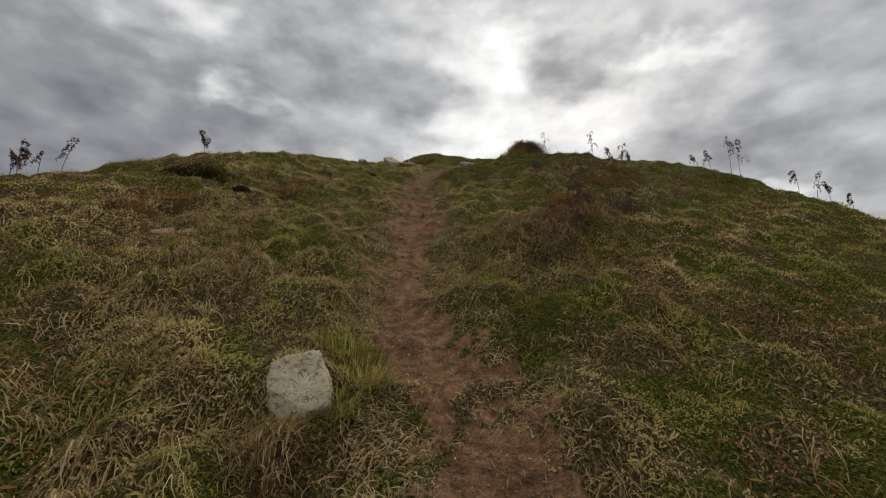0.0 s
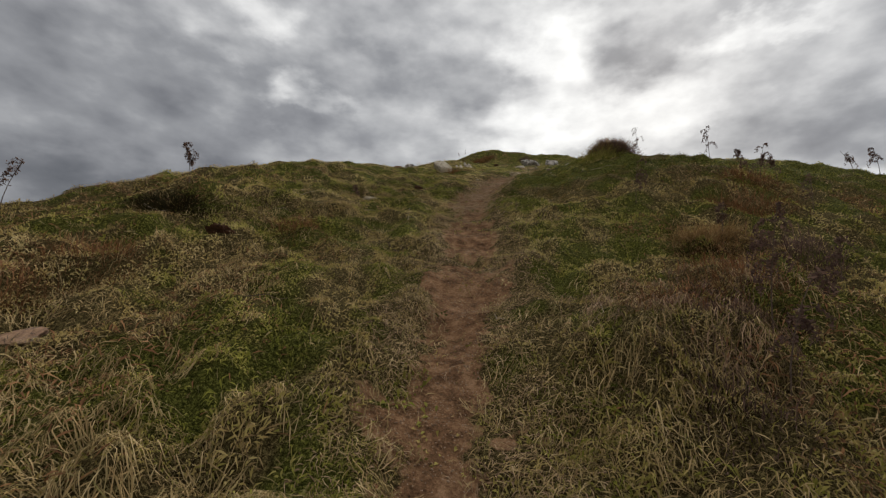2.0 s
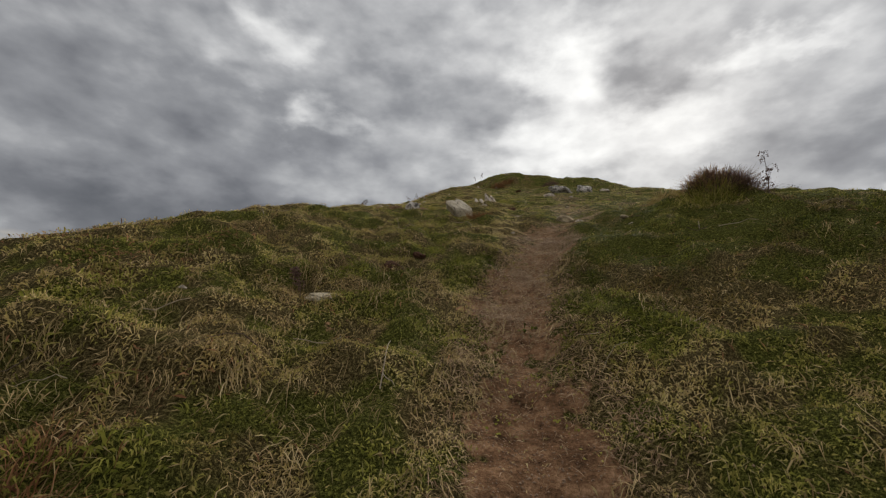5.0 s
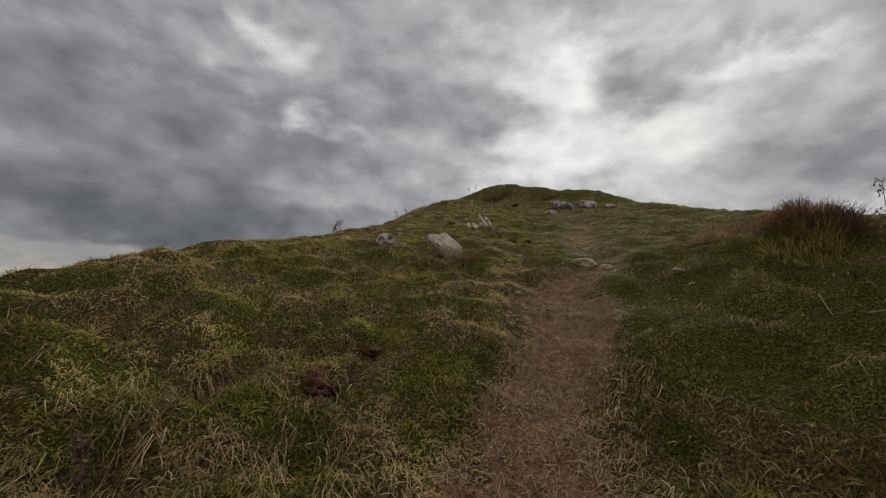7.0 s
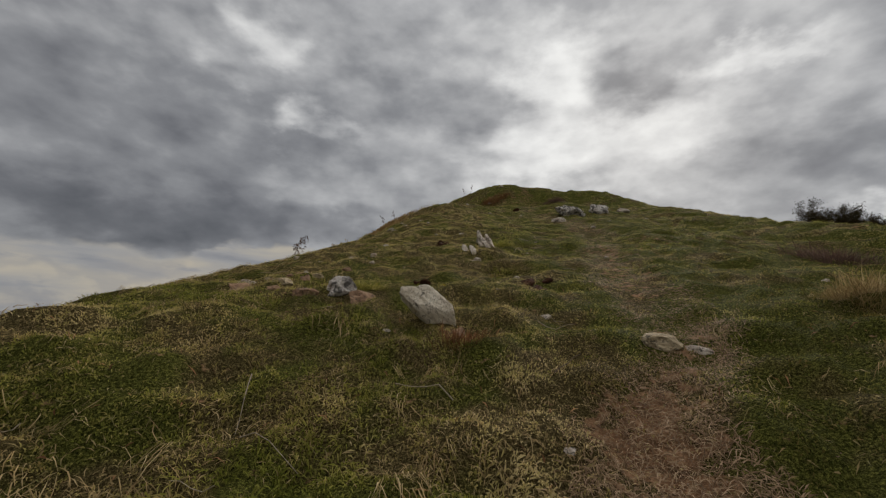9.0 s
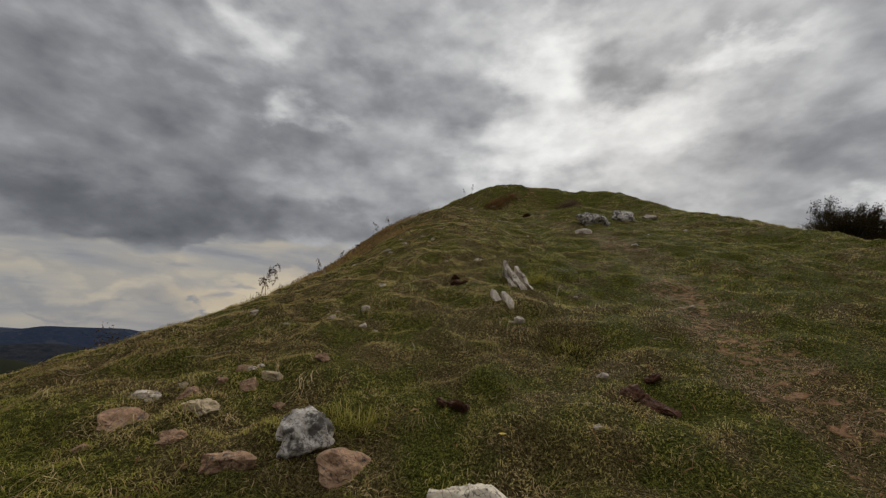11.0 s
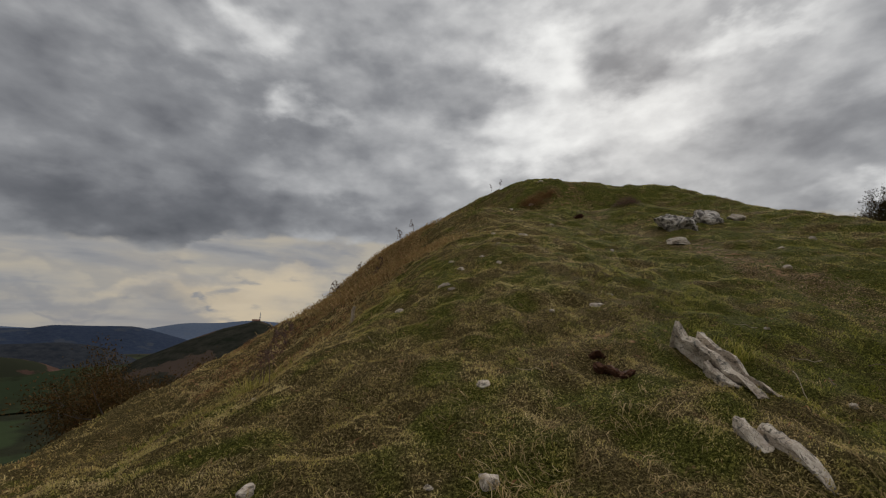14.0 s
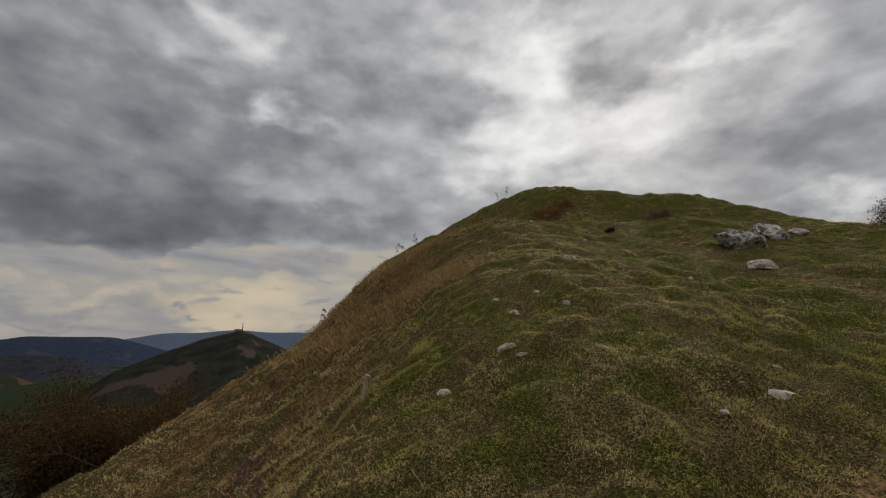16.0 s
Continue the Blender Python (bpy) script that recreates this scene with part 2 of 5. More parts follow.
CREAMSTONE = make_rock_material("cream_sandstone", (0.46, 0.395, 0.28), (0.37, 0.31, 0.205), (0.21, 0.165, 0.10), (0.05, 0.04, 0.034), 0.5)
PALESTONE = make_rock_material("pale_limestone", (0.72, 0.64, 0.51), (0.58, 0.50, 0.38), (0.33, 0.26, 0.18), (0.10, 0.085, 0.07), 0.3)
RUSTSTONE = make_rock_material("rusty_limestone", (0.42, 0.275, 0.17), (0.28, 0.17, 0.105), (0.13, 0.08, 0.052), (0.10, 0.09, 0.08), 0.3)
DUNG = make_plain_material("dried_dung", (0.022, 0.010, 0.006), (0.115, 0.052, 0.027), 38)
BARK = make_plain_material("bark", (0.03, 0.024, 0.02), (0.10, 0.08, 0.065), 25)
STEM = make_plain_material("dead_stem", (0.06, 0.04, 0.03), (0.17, 0.12, 0.085), 60)
WOOD = make_plain_material("weathered_wood", (0.20, 0.155, 0.105), (0.44, 0.36, 0.26), 45)
PETAL = make_plain_material("yellow_petal", (0.65, 0.42, 0.01), (0.85, 0.62, 0.03), 80, 0.6)
# White walls greyed in colour for the haze in front of them.
WALLS = make_plain_material("hazed_limewash", (0.11, 0.105, 0.10), (0.17, 0.165, 0.16), 1.5)
ROOF = make_plain_material("roof_tiles", (0.10, 0.05, 0.035), (0.16, 0.08, 0.055), 2.0)
STEEL = make_plain_material("galvanised_steel", (0.30, 0.31, 0.32), (0.42, 0.43, 0.44), 2.0, 0.5)

# ---- the lie of the land ----


def lattice(ix, iy, seed):
    h = (ix.astype(np.int64) * 374761393 + iy.astype(np.int64) * 668265263 + seed * 974634777) & 0xFFFFFFFF
    h = ((h ^ (h >> 13)) * 1274126177) & 0xFFFFFFFF
    return ((h ^ (h >> 16)) & 0xFFFF) / 65535.0


def value_noise(x, y, seed):
    ix, iy = np.floor(x), np.floor(y)
    u, v = x - ix, y - iy
    u, v = u * u * (3 - 2 * u), v * v * (3 - 2 * v)
    a, b = lattice(ix, iy, seed), lattice(ix + 1, iy, seed)
    c, d = lattice(ix, iy + 1, seed), lattice(ix + 1, iy + 1, seed)
    return (a * (1 - u) + b * u) * (1 - v) + (c * (1 - u) + d * u) * v


def fbm(x, y, size, octaves, seed):
    """Soft noise from 0 to 1, its largest swells size metres across."""
    total, weight, norm = 0.0, 1.0, 0.0
    for k in range(octaves):
        total = total + weight * value_noise(x * 2**k / size + 17.3 * k, y * 2**k / size - 9.1 * k, seed + k)
        norm, weight = norm + weight, weight * 0.5
    return total / norm


def step(v, low, high):
    u = np.clip((v - low) / (high - low), 0, 1)
    return u * u * (3 - 2 * u)


def bend(v, w):
    return w * np.logaddexp(0, v / w)


# Swells of the slope: heights of soft mounds, row by row up the hill.
SWELL_X, SWELL_Y, SPREAD_X, SPREAD_Y = (-8, -5, -2.5, 0, 2.5, 5.5, 9.5), (-2, 2, 6, 10, 14, 18, 22, 26, 30, 34), 2.4, 3.4
SWELLS = [
    [0.64, 0.5, -0.0, -0.17, -0.26, -0.08, 0.17],
    [0.87, 0.95, 0.52, 0.08, 0.2, 0.19, 0.44],
    [0.99, 1.02, 0.62, 0.18, 0.24, 0.39, 0.61],
    [0.96, 0.94, 1.07, 0.23, 0.61, 1.24, 1.27],
    [1.04, 0.64, 0.78, 0.63, 0.47, 0.74, 1.51],
    [1.73, 0.66, 0.49, 0.46, 0.34, 0.67, 1.38],
    [2.01, 0.94, 0.46, 0.7, 0.32, 0.72, 1.12],
    [1.35, 0.56, 0.22, 0.52, 0.22, 0.53, 1.23],
    [0.32, 0.15, 0.15, 0.39, 0.41, 0.73, 1.06],
    [0.06, 0.47, 0.27, 0.58, 0.72, 1.13, 1.07],
]
# Knolls of the brow and the steep edge: x, y, height.
KNOLLS = [(-1.5, 28.5, 0.24), (0.8, 28.5, 0.25), (3.0, 28.5, -0.09), (5.4, 28.5, 0.19), (8.0, 28.5, -0.13), (-1.5, 31, -0.34), (0.8, 31, -0.45), (3.0, 31, -0.14), (5.4, 31, -0.79), (8.0, 31, 0.19), (-1.5, 33.5, -0.91), (0.8, 33.5, -0.39), (3.0, 33.5, 0.41), (5.4, 33.5, 0.23), (8.0, 33.5, 0.58), (-1.5, 36, 0.23), (0.8, 36, 0.72), (3.0, 36, 1.03), (5.4, 36, 0.33), (8.0, 36, 0.33), (-4.5, 20, -0.98), (-4.5, 23, -0.41), (-3, 26, -0.61), (-3, 22, -0.49), (-1.2, 15, -0.16), (0.6, 11.5, -0.05)]
# Single hummocks: x, y, height, radius.
HUMMOCKS = [(2.35, 4.75, 0.34, 0.5), (3.3, 5.4, 0.2, 0.6), (4.3, 11.75, 0.35, 0.62), (-2.45, 7.25, 0.16, 0.45), (-2.3, 6.72, -0.16, 0.38), (5.2, 29.2, 0.15, 0.5), (1.45, 15.5, -0.10, 0.42)]
TRAIL = [(-30, 1.6), (0.5, 1.38), (1.8, 1.25), (2.4, 1.05), (3.4, 0.90), (4.4, 0.94), (6.0, 1.07), (7.4, 1.16), (8.4, 1.12), (9.6, 1.25), (10.3, 1.5), (10.9, 1.72), (11.8, 1.88), (12.3, 2.2), (12.9, 2.65), (15.6, 3.0), (18.2, 3.7), (20.1, 4.1), (23.5, 4.0), (27, 3.65), (30.5, 4.2), (34, 4.3)]


def trail_x(y):
    ys, xs = zip(*TRAIL)
    return np.interp(y, ys, xs) + 0.08 * (fbm(y, y * 0, 1.3, 2, 5) - 0.5)


def bareness(x, y):
    """How bare the soil is: 1 in the trodden trail, 0 in the turf, with ragged edges."""
    half = np.interp(y, [0, 3, 6, 9, 10.5, 11.5, 12.2, 13, 20, 34], [0.31, 0.29, 0.26, 0.26, 0.29, 0.31, 0.25, 0.24, 0.23, 0.22])
    strength = np.interp(y, [0, 11.6, 12.4, 13.5, 17, 22, 34], [1, 1, 0.62, 0.36, 0.45, 0.32, 0.30]) * (1 - step(y, 12.5, 13.5) * 0.7 * step(fbm(x, y, 1.6, 2, 17), 0.62, 0.38))
    d = np.abs(x - trail_x(y)) / half + 2.6 * (fbm(x, y, 0.55, 4, 11) - 0.5) + 1.0 * (fbm(x, y, 0.10, 2, 15) - 0.5)
    patch = step(fbm(x, y, 2.6, 3, 21), 0.66, 0.77) * 0.22 * step(y, 9, 13)
    return np.maximum(strength * (1 - step(d, 0.55, 1.45)), patch * (np.abs(x - 1) < 9))


def trampling(x, y):
    """How worn the turf is beside the trail."""
    d = np.abs(x - trail_x(y)) + 0.35 * (fbm(x, y, 0.7, 3, 25) - 0.5)
    return (1 - step(d, 0.26, np.interp(y, [6.5, 8.5], [0.85, 0.55]))) * np.interp(y, [12, 14], [1.0, 0.6])


def lay(x, y):
    """The height of the land without its fine relief."""
    left = np.where(x < -10, -10 + 8 * np.tanh((x + 10) / 8), x)
    z = -2.4 + 0.40 * y - 0.62 * bend(y - 36, 1.5) - 0.30 * bend(-1 - left, 1.5) - 0.35 * bend(-7 - left, 2)
    z = z - 0.25 * bend(x - 8, 2) - 0.25 * bend(x - 16, 3) - 0.75 * bend(-3.2 - left, 0.8) / (1 + np.exp(-np.clip((y - 18.5) / 1.6, -50, 50)))
    for b, row in zip(SWELL_Y, SWELLS):
        for a, height in zip(SWELL_X, row):
            z = z + height * np.exp(-(((x - a) / SPREAD_X) ** 2) - ((y - b) / SPREAD_Y) ** 2)
    for a, b, height in KNOLLS:
        z = z + height * np.exp(-(((x - a) / 1.7) ** 2) - ((y - b) / 1.7) ** 2)
    z = z - 0.16 * bend(-x - 28, 4) + 12.5 * np.exp(-(((x - 32) / 9) ** 2) - ((y - 46) / 9) ** 2)
    valley = -95 + 26 * (fbm(x, y, 420, 4, 31) - 0.5)
    return valley + bend(z - valley, 6.0)


def ground_z(x, y):
    x, y = np.asarray(x, float), np.asarray(y, float)
    z = lay(x, y)
    for a, b, height, r in HUMMOCKS:
        z = z + height * np.exp(-(((x - a) / r) ** 2 + ((y - b) / r) ** 2))
    trough = 1 - step(np.abs(x - trail_x(y)), 0.12, 0.62)
    z = z - np.interp(y, [0, 11.5, 13, 30], [0.13, 0.13, 0.04, 0.03]) * trough
    near = 1 - step(np.hypot(x, y - 15), 40, 90)
    # Tussocky turf: rounded lumps with creases between, and worn treads in the trail.
    lump = 0.35 * np.abs(fbm(x, y, 0.85, 2, 45) - 0.5) + np.abs(fbm(x, y, 0.34, 1, 47) - 0.5)
    z = z + near * np.interp(y, [6, 12, 16], [0.26, 0.13, 0.08]) * (lump - 0.2) * (1 - trough) * (1 - 0.6 * step(np.abs(x - 1), 2.8, 4.5))
    tread = (y + 0.5 * fbm(x, y, 0.9, 2, 49)) / 0.62
    z = z + 0.075 * (step(tread - np.floor(tread), 0.0, 0.22) - (tread - np.floor(tread))) * trough * (1 - step(y, 8, 9.5))
    z = z + near * (0.17 * (fbm(x, y, 1.1, 3, 41) - 0.5) + 0.25 * (fbm(x, y, 0.30, 2, 51) - 0.5) * np.interp(y, [10, 15], [1.0, 0.7]) * (1 - 0.5 * trough))
    return z + (1 - near) * 3.0 * (fbm(x, y, 40, 4, 61) - 0.5)


def dryness(x, y):
    """How withered the grass is: 0 green, 1 straw."""
    d = fbm(x, y, 2.4, 3, 71) * 0.30 + fbm(x, y, 0.32, 3, 81) * 1.0 - 0.16
    d = d + 0.05 * step(-x, -0.6, 1.2) * (1 - step(y, 8, 13)) + 0.03 - 0.06 * step(y, 9, 13)
    d = d + 0.22 * step(-x - 0.055 * (y - 21), 1.6, 3.0) * step(y, 17, 21)
    d = d - 0.22 * step(x, 1.2, 2.2) * step(y, 8.5, 10.5) - 0.05 * step(y, 7, 10) + 0.17 * step(y, 11, 14) - 0.07 * (1 - step(y, 5, 9)) + 0.14 * trampling(x, y)
    d = np.clip((d - 0.487) * 3.0 + 0.5, 0, 1)
    edge = step(-x - 0.055 * (y - 21), 1.6, 3.0) * step(y, 17, 21)
    return d + (0.42 - d) * 0.5 * step(y, 10, 13) * (1 - edge)


def axis(low, high, pace, reach):
    core = np.arange(low, high + pace / 2, pace)
    out, gap = [], pace
    while not out or out[-1] < reach:
        gap *= 1.075
        out.append((out[-1] if out else 0) + gap)
    out = np.array(out)
    return np.concatenate([low - out[::-1], core, high + out])


def grid_mesh(name, xs, ys, zs):
    """A sheet over a grid of points, given as arrays of one shape."""
    rows, cols = zs.shape
    k = np.arange(rows * cols).reshape(rows, cols)
    quads = np.stack([k[:-1, :-1], k[:-1, 1:], k[1:, 1:], k[1:, :-1]], -1).reshape(-1, 4)
    return mesh_of(name, np.stack([xs, ys, zs], -1).reshape(-1, 3), quads)


def mesh_of(name, points, *faces):
    """A mesh from an array of points and arrays of faces with 3 or 4 corners."""
    me = bpy.data.meshes.new(name)
    me.vertices.add(len(points))
    me.vertices.foreach_set("co", np.asarray(points, np.float32).ravel())
    loops = np.concatenate([f.ravel() for f in faces]).astype(np.int32)
    counts = np.concatenate([np.full(len(f), f.shape[1]) for f in faces])
    me.loops.add(len(loops))
    me.loops.foreach_set("vertex_index", loops)
    me.polygons.add(len(counts))
    me.polygons.foreach_set("loop_start", np.concatenate([[0], np.cumsum(counts)[:-1]]).astype(np.int32))
    me.update(calc_edges=True)
    me.polygons.foreach_set("use_smooth", np.ones(len(counts), bool))
    return me


def put_attribute(me, name, values):
    me.attributes.new(name, "FLOAT", "POINT").data.foreach_set("value", np.asarray(values, np.float32).ravel())


gx, gy = np.meshgrid(axis(-6.5, 9.5, 0.1, 4300), axis(0.0, 38.0, 0.1, 4300))
ground_mesh = grid_mesh("ground", gx, gy, ground_z(gx, gy))
put_attribute(ground_mesh, "bare", bareness(gx, gy))
put_attribute(ground_mesh, "dry", dryness(gx, gy))
put_attribute(ground_mesh, "far", step(np.hypot(gx, gy - 15), 45, 80))
ground_mesh.materials.append(GROUND)
tagged(new("ground", ground_mesh), "grassy hillside with a trodden brown soil trail falling to a wooded valley", "hillside", kind="structure")

# ---- distant hills ----


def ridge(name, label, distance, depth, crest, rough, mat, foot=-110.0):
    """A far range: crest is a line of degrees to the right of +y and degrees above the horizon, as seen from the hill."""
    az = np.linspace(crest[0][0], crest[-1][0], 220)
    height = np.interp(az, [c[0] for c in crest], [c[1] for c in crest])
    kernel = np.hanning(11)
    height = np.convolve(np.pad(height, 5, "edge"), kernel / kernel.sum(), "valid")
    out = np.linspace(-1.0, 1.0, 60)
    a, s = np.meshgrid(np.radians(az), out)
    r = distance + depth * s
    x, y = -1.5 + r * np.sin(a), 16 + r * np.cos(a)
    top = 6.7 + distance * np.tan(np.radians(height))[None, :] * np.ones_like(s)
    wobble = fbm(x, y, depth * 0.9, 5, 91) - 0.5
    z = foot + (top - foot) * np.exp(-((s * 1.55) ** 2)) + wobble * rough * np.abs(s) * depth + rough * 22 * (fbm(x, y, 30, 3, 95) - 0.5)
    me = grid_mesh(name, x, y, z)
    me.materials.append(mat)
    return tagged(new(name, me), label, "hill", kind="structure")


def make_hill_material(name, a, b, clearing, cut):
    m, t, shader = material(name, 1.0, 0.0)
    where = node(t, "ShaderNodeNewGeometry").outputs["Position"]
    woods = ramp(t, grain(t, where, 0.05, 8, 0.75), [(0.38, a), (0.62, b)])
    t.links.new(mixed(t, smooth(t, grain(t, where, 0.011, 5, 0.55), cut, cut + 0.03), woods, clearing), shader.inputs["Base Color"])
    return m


# Aerial haze is painted into the base colours: bluer and paler farther off.
ridge("backdrop_far_range", "wooded mountain range on the horizon, painted blue-grey with haze", 3900, 700, [(-75, 0.3), (-60, 0.5), (-48, 0.2), (-40, -0.3), (-35.9, -0.2), (-34.5, 0.0), (-31.6, 0.7), (-28.4, 0.6), (-24.4, 1.1), (-21.4, 0.7), (-16.9, 0.8), (-11.5, 0.2), (5, 0.3), (30, 0.2), (60, 0.4)], 0.02, make_hill_material("haze_blue_hills", (0.058, 0.075, 0.112), (0.075, 0.092, 0.125), (0.07, 0.085, 0.115), 0.6))
ridge("backdrop_near_range", "wooded ridge across the valley, painted dark blue with haze", 2600, 500, [(-80, 0.4), (-60, 0.2), (-44.2, -0.1), (-42.8, 0.25), (-39.5, 0.2), (-36, 0.2), (-34.5, -0.2), (-30.9, -1.3), (-27, -2.6)], 0.03, make_hill_material("haze_dark_blue_hills", (0.017, 0.024, 0.042), (0.028, 0.036, 0.054), (0.034, 0.040, 0.052), 0.58))
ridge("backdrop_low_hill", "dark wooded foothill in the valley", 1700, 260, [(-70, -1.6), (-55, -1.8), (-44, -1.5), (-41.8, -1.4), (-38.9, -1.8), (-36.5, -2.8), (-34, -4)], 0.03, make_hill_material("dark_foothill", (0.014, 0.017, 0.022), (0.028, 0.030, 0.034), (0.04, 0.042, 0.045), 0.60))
ridge("backdrop_red_slope", "red-brown bracken slope in the valley", 1150, 120, [(-75, -2.9), (-60, -2.4), (-50, -2.5), (-46.5, -2.6), (-44.5, -2.9), (-43, -3.3), (-41.5, -4.0), (-40, -5.2)], 0.02, make_hill_material("red_bracken_slope", (0.042, 0.026, 0.021), (0.070, 0.042, 0.032), (0.02, 0.022, 0.014), 0.52))
ridge("backdrop_fields", "dim green fields with dark hedges on a low rise in the valley", 900, 130, [(-80, -4.6), (-60, -4.6), (-48, -4.6), (-44.7, -4.5), (-42.5, -4.2), (-40, -3.8), (-37.8, -4.0), (-35, -4.9), (-33, -6)], 0.02, make_hill_material("valley_fields", (0.014, 0.017, 0.010), (0.026, 0.030, 0.016), (0.021, 0.028, 0.015), 0.50), -100)
ridge("backdrop_mast_hill", "dark wooded hill with brown cleared patches", 820, 300, [(-38.6, -6), (-37.6, -4.9), (-35.6, -3.3), (-30.9, -1.2), (-27.8, 0.0), (-25.6, 0.55), (-24.1, 1.0), (-23.2, 0.75), (-21.9, 0.1), (-19.4, -1.0), (-15.4, -3.3), (-10, -5)], 0.03, make_hill_material("mast_hill_woods", (0.012, 0.014, 0.010), (0.030, 0.028, 0.022), (0.055, 0.040, 0.031), 0.56), -95)

# ---- grass ----
# Dung pats, on which no grass grows: x, y, radius.
DUNG_PATS = [(0.0, 9.76, 0.10), (-0.05, 9.95, 0.12), (0.17, 10.38, 0.09), (-1.4, 6.32, 0.13), (0.34, 14.36, 0.07), (0.42, 14.24, 0.06), (1.9, 14.9, 0.07), (1.60, 14.56, 0.09), (1.74, 14.60, 0.10), (1.86, 14.54, 0.08), (1.72, 14.70, 0.07), (0.40, 17.74, 0.08), (0.45, 17.60, 0.09), (0.40, 17.88, 0.07), (0.50, 17.48, 0.06), (3.15, 28.2, 0.17)]
RNG = np.random.default_rng(7)


def walk_line(y):
    return np.interp(y, [0, 9.5, 16, 22, 40], [0.9, 0.8, -1.4, 0.3, 2.0])


def scatter(count, x0, x1, y0, y1, weight):
    """count places in a rectangle, thick where weight(x, y) is large."""
    xs, ys, have = [], [], 0
    while have < count:
        x, y = RNG.uniform(x0, x1, 400000), RNG.uniform(y0, y1, 400000)
        keep = RNG.random(400000) < weight(x, y)
        xs.append(x[keep]), ys.append(y[keep])
        have += keep.sum()
    return np.concatenate(xs)[:count], np.concatenate(ys)[:count]


def blade_mesh(name, x, y, length, width, lean, heading, tint, dry, mat, base_z=None):
    """Curved blades, pointed at both ends, that keep clear of the slope they lie over."""
    n = len(x)
    dx, dy = np.cos(heading), np.sin(heading)
    sx, sy = -dy * width / 2, dx * width / 2
    root = ground_z(x, y) - 0.004 if base_z is None else base_z
    points = np.empty((n, 4, 3), np.float32)
    reach, rise = length * np.sin(lean), length * np.cos(lean)
    if base_z is None:
        # Blades lean along the slope that they grow on.
        gx, gy = (ground_z(x + 0.05, y) - root - 0.004) / 0.05, (ground_z(x, y + 0.05) - root - 0.004) / 0.05
        gx, gy = np.clip(gx, -1.2, 1.2), np.clip(gy, -1.2, 1.2)
    else:
        gx, gy = np.zeros(n), np.zeros(n)
    slope = dx * gx + dy * gy
    along = np.stack([dx, dy, slope], -1) / np.sqrt(1 + slope**2)[:, None]
    out = np.stack([-gx, -gy, np.ones(n)], -1) / np.sqrt(1 + gx**2 + gy**2)[:, None]
    foot, side = np.stack([x, y, root], -1), np.stack([sx, sy, sx * gx + sy * gy], -1)
    middle = foot + along * (reach * 0.42)[:, None] + out * (rise * (0.82 if base_z is None else 0.70) + 0.006)[:, None]
    points[:, 0], points[:, 1], points[:, 3] = foot, middle + side, middle - side
    points[:, 2] = foot + along * reach[:, None] + out * (rise * (0.66 if base_z is None else 1.0) + 0.004)[:, None]
    me = mesh_of(name, points.reshape(-1, 3), np.arange(n)[:, None] * 4 + [0, 1, 2, 3])
    put_attribute(me, "tint", np.repeat(tint, 4))
    put_attribute(me, "dry", np.repeat(dry, 4))
    me.materials.append(mat)
    return me


def turf_weight(x, y):
    ahead = np.where(y < 20, 1.0, np.exp(-(y - 20) / 6.0))
    w = (0.20 + 0.80 * np.exp(-(((x - walk_line(y)) / np.interp(y, [14, 19], [2.7, 3.8])) ** 2)) * ahead) * np.where((x < -6) | (x > 10), 0.4, 1.0)
    return w * np.where(y < 1.0, 0.25, 1.0) * (1 - 0.96 * step(bareness(x, y), 0.25, 0.95))


def tuft_weight(x, y):
    """Turf grows in clumps, with gaps between."""
    clump = np.maximum(step(fbm(x, y, 0.24, 2, 175), 0.34, 0.54), 0.35 * step(y, 11, 14))
    w = turf_weight(x, y) * (0.10 + 0.90 * clump) * (1 - 0.45 * trampling(x, y))
    for a, b, r in DUNG_PATS:
        w = np.where((x - a) ** 2 + (y - b) ** 2 < (r * 0.85) ** 2, 0, w)
    return w


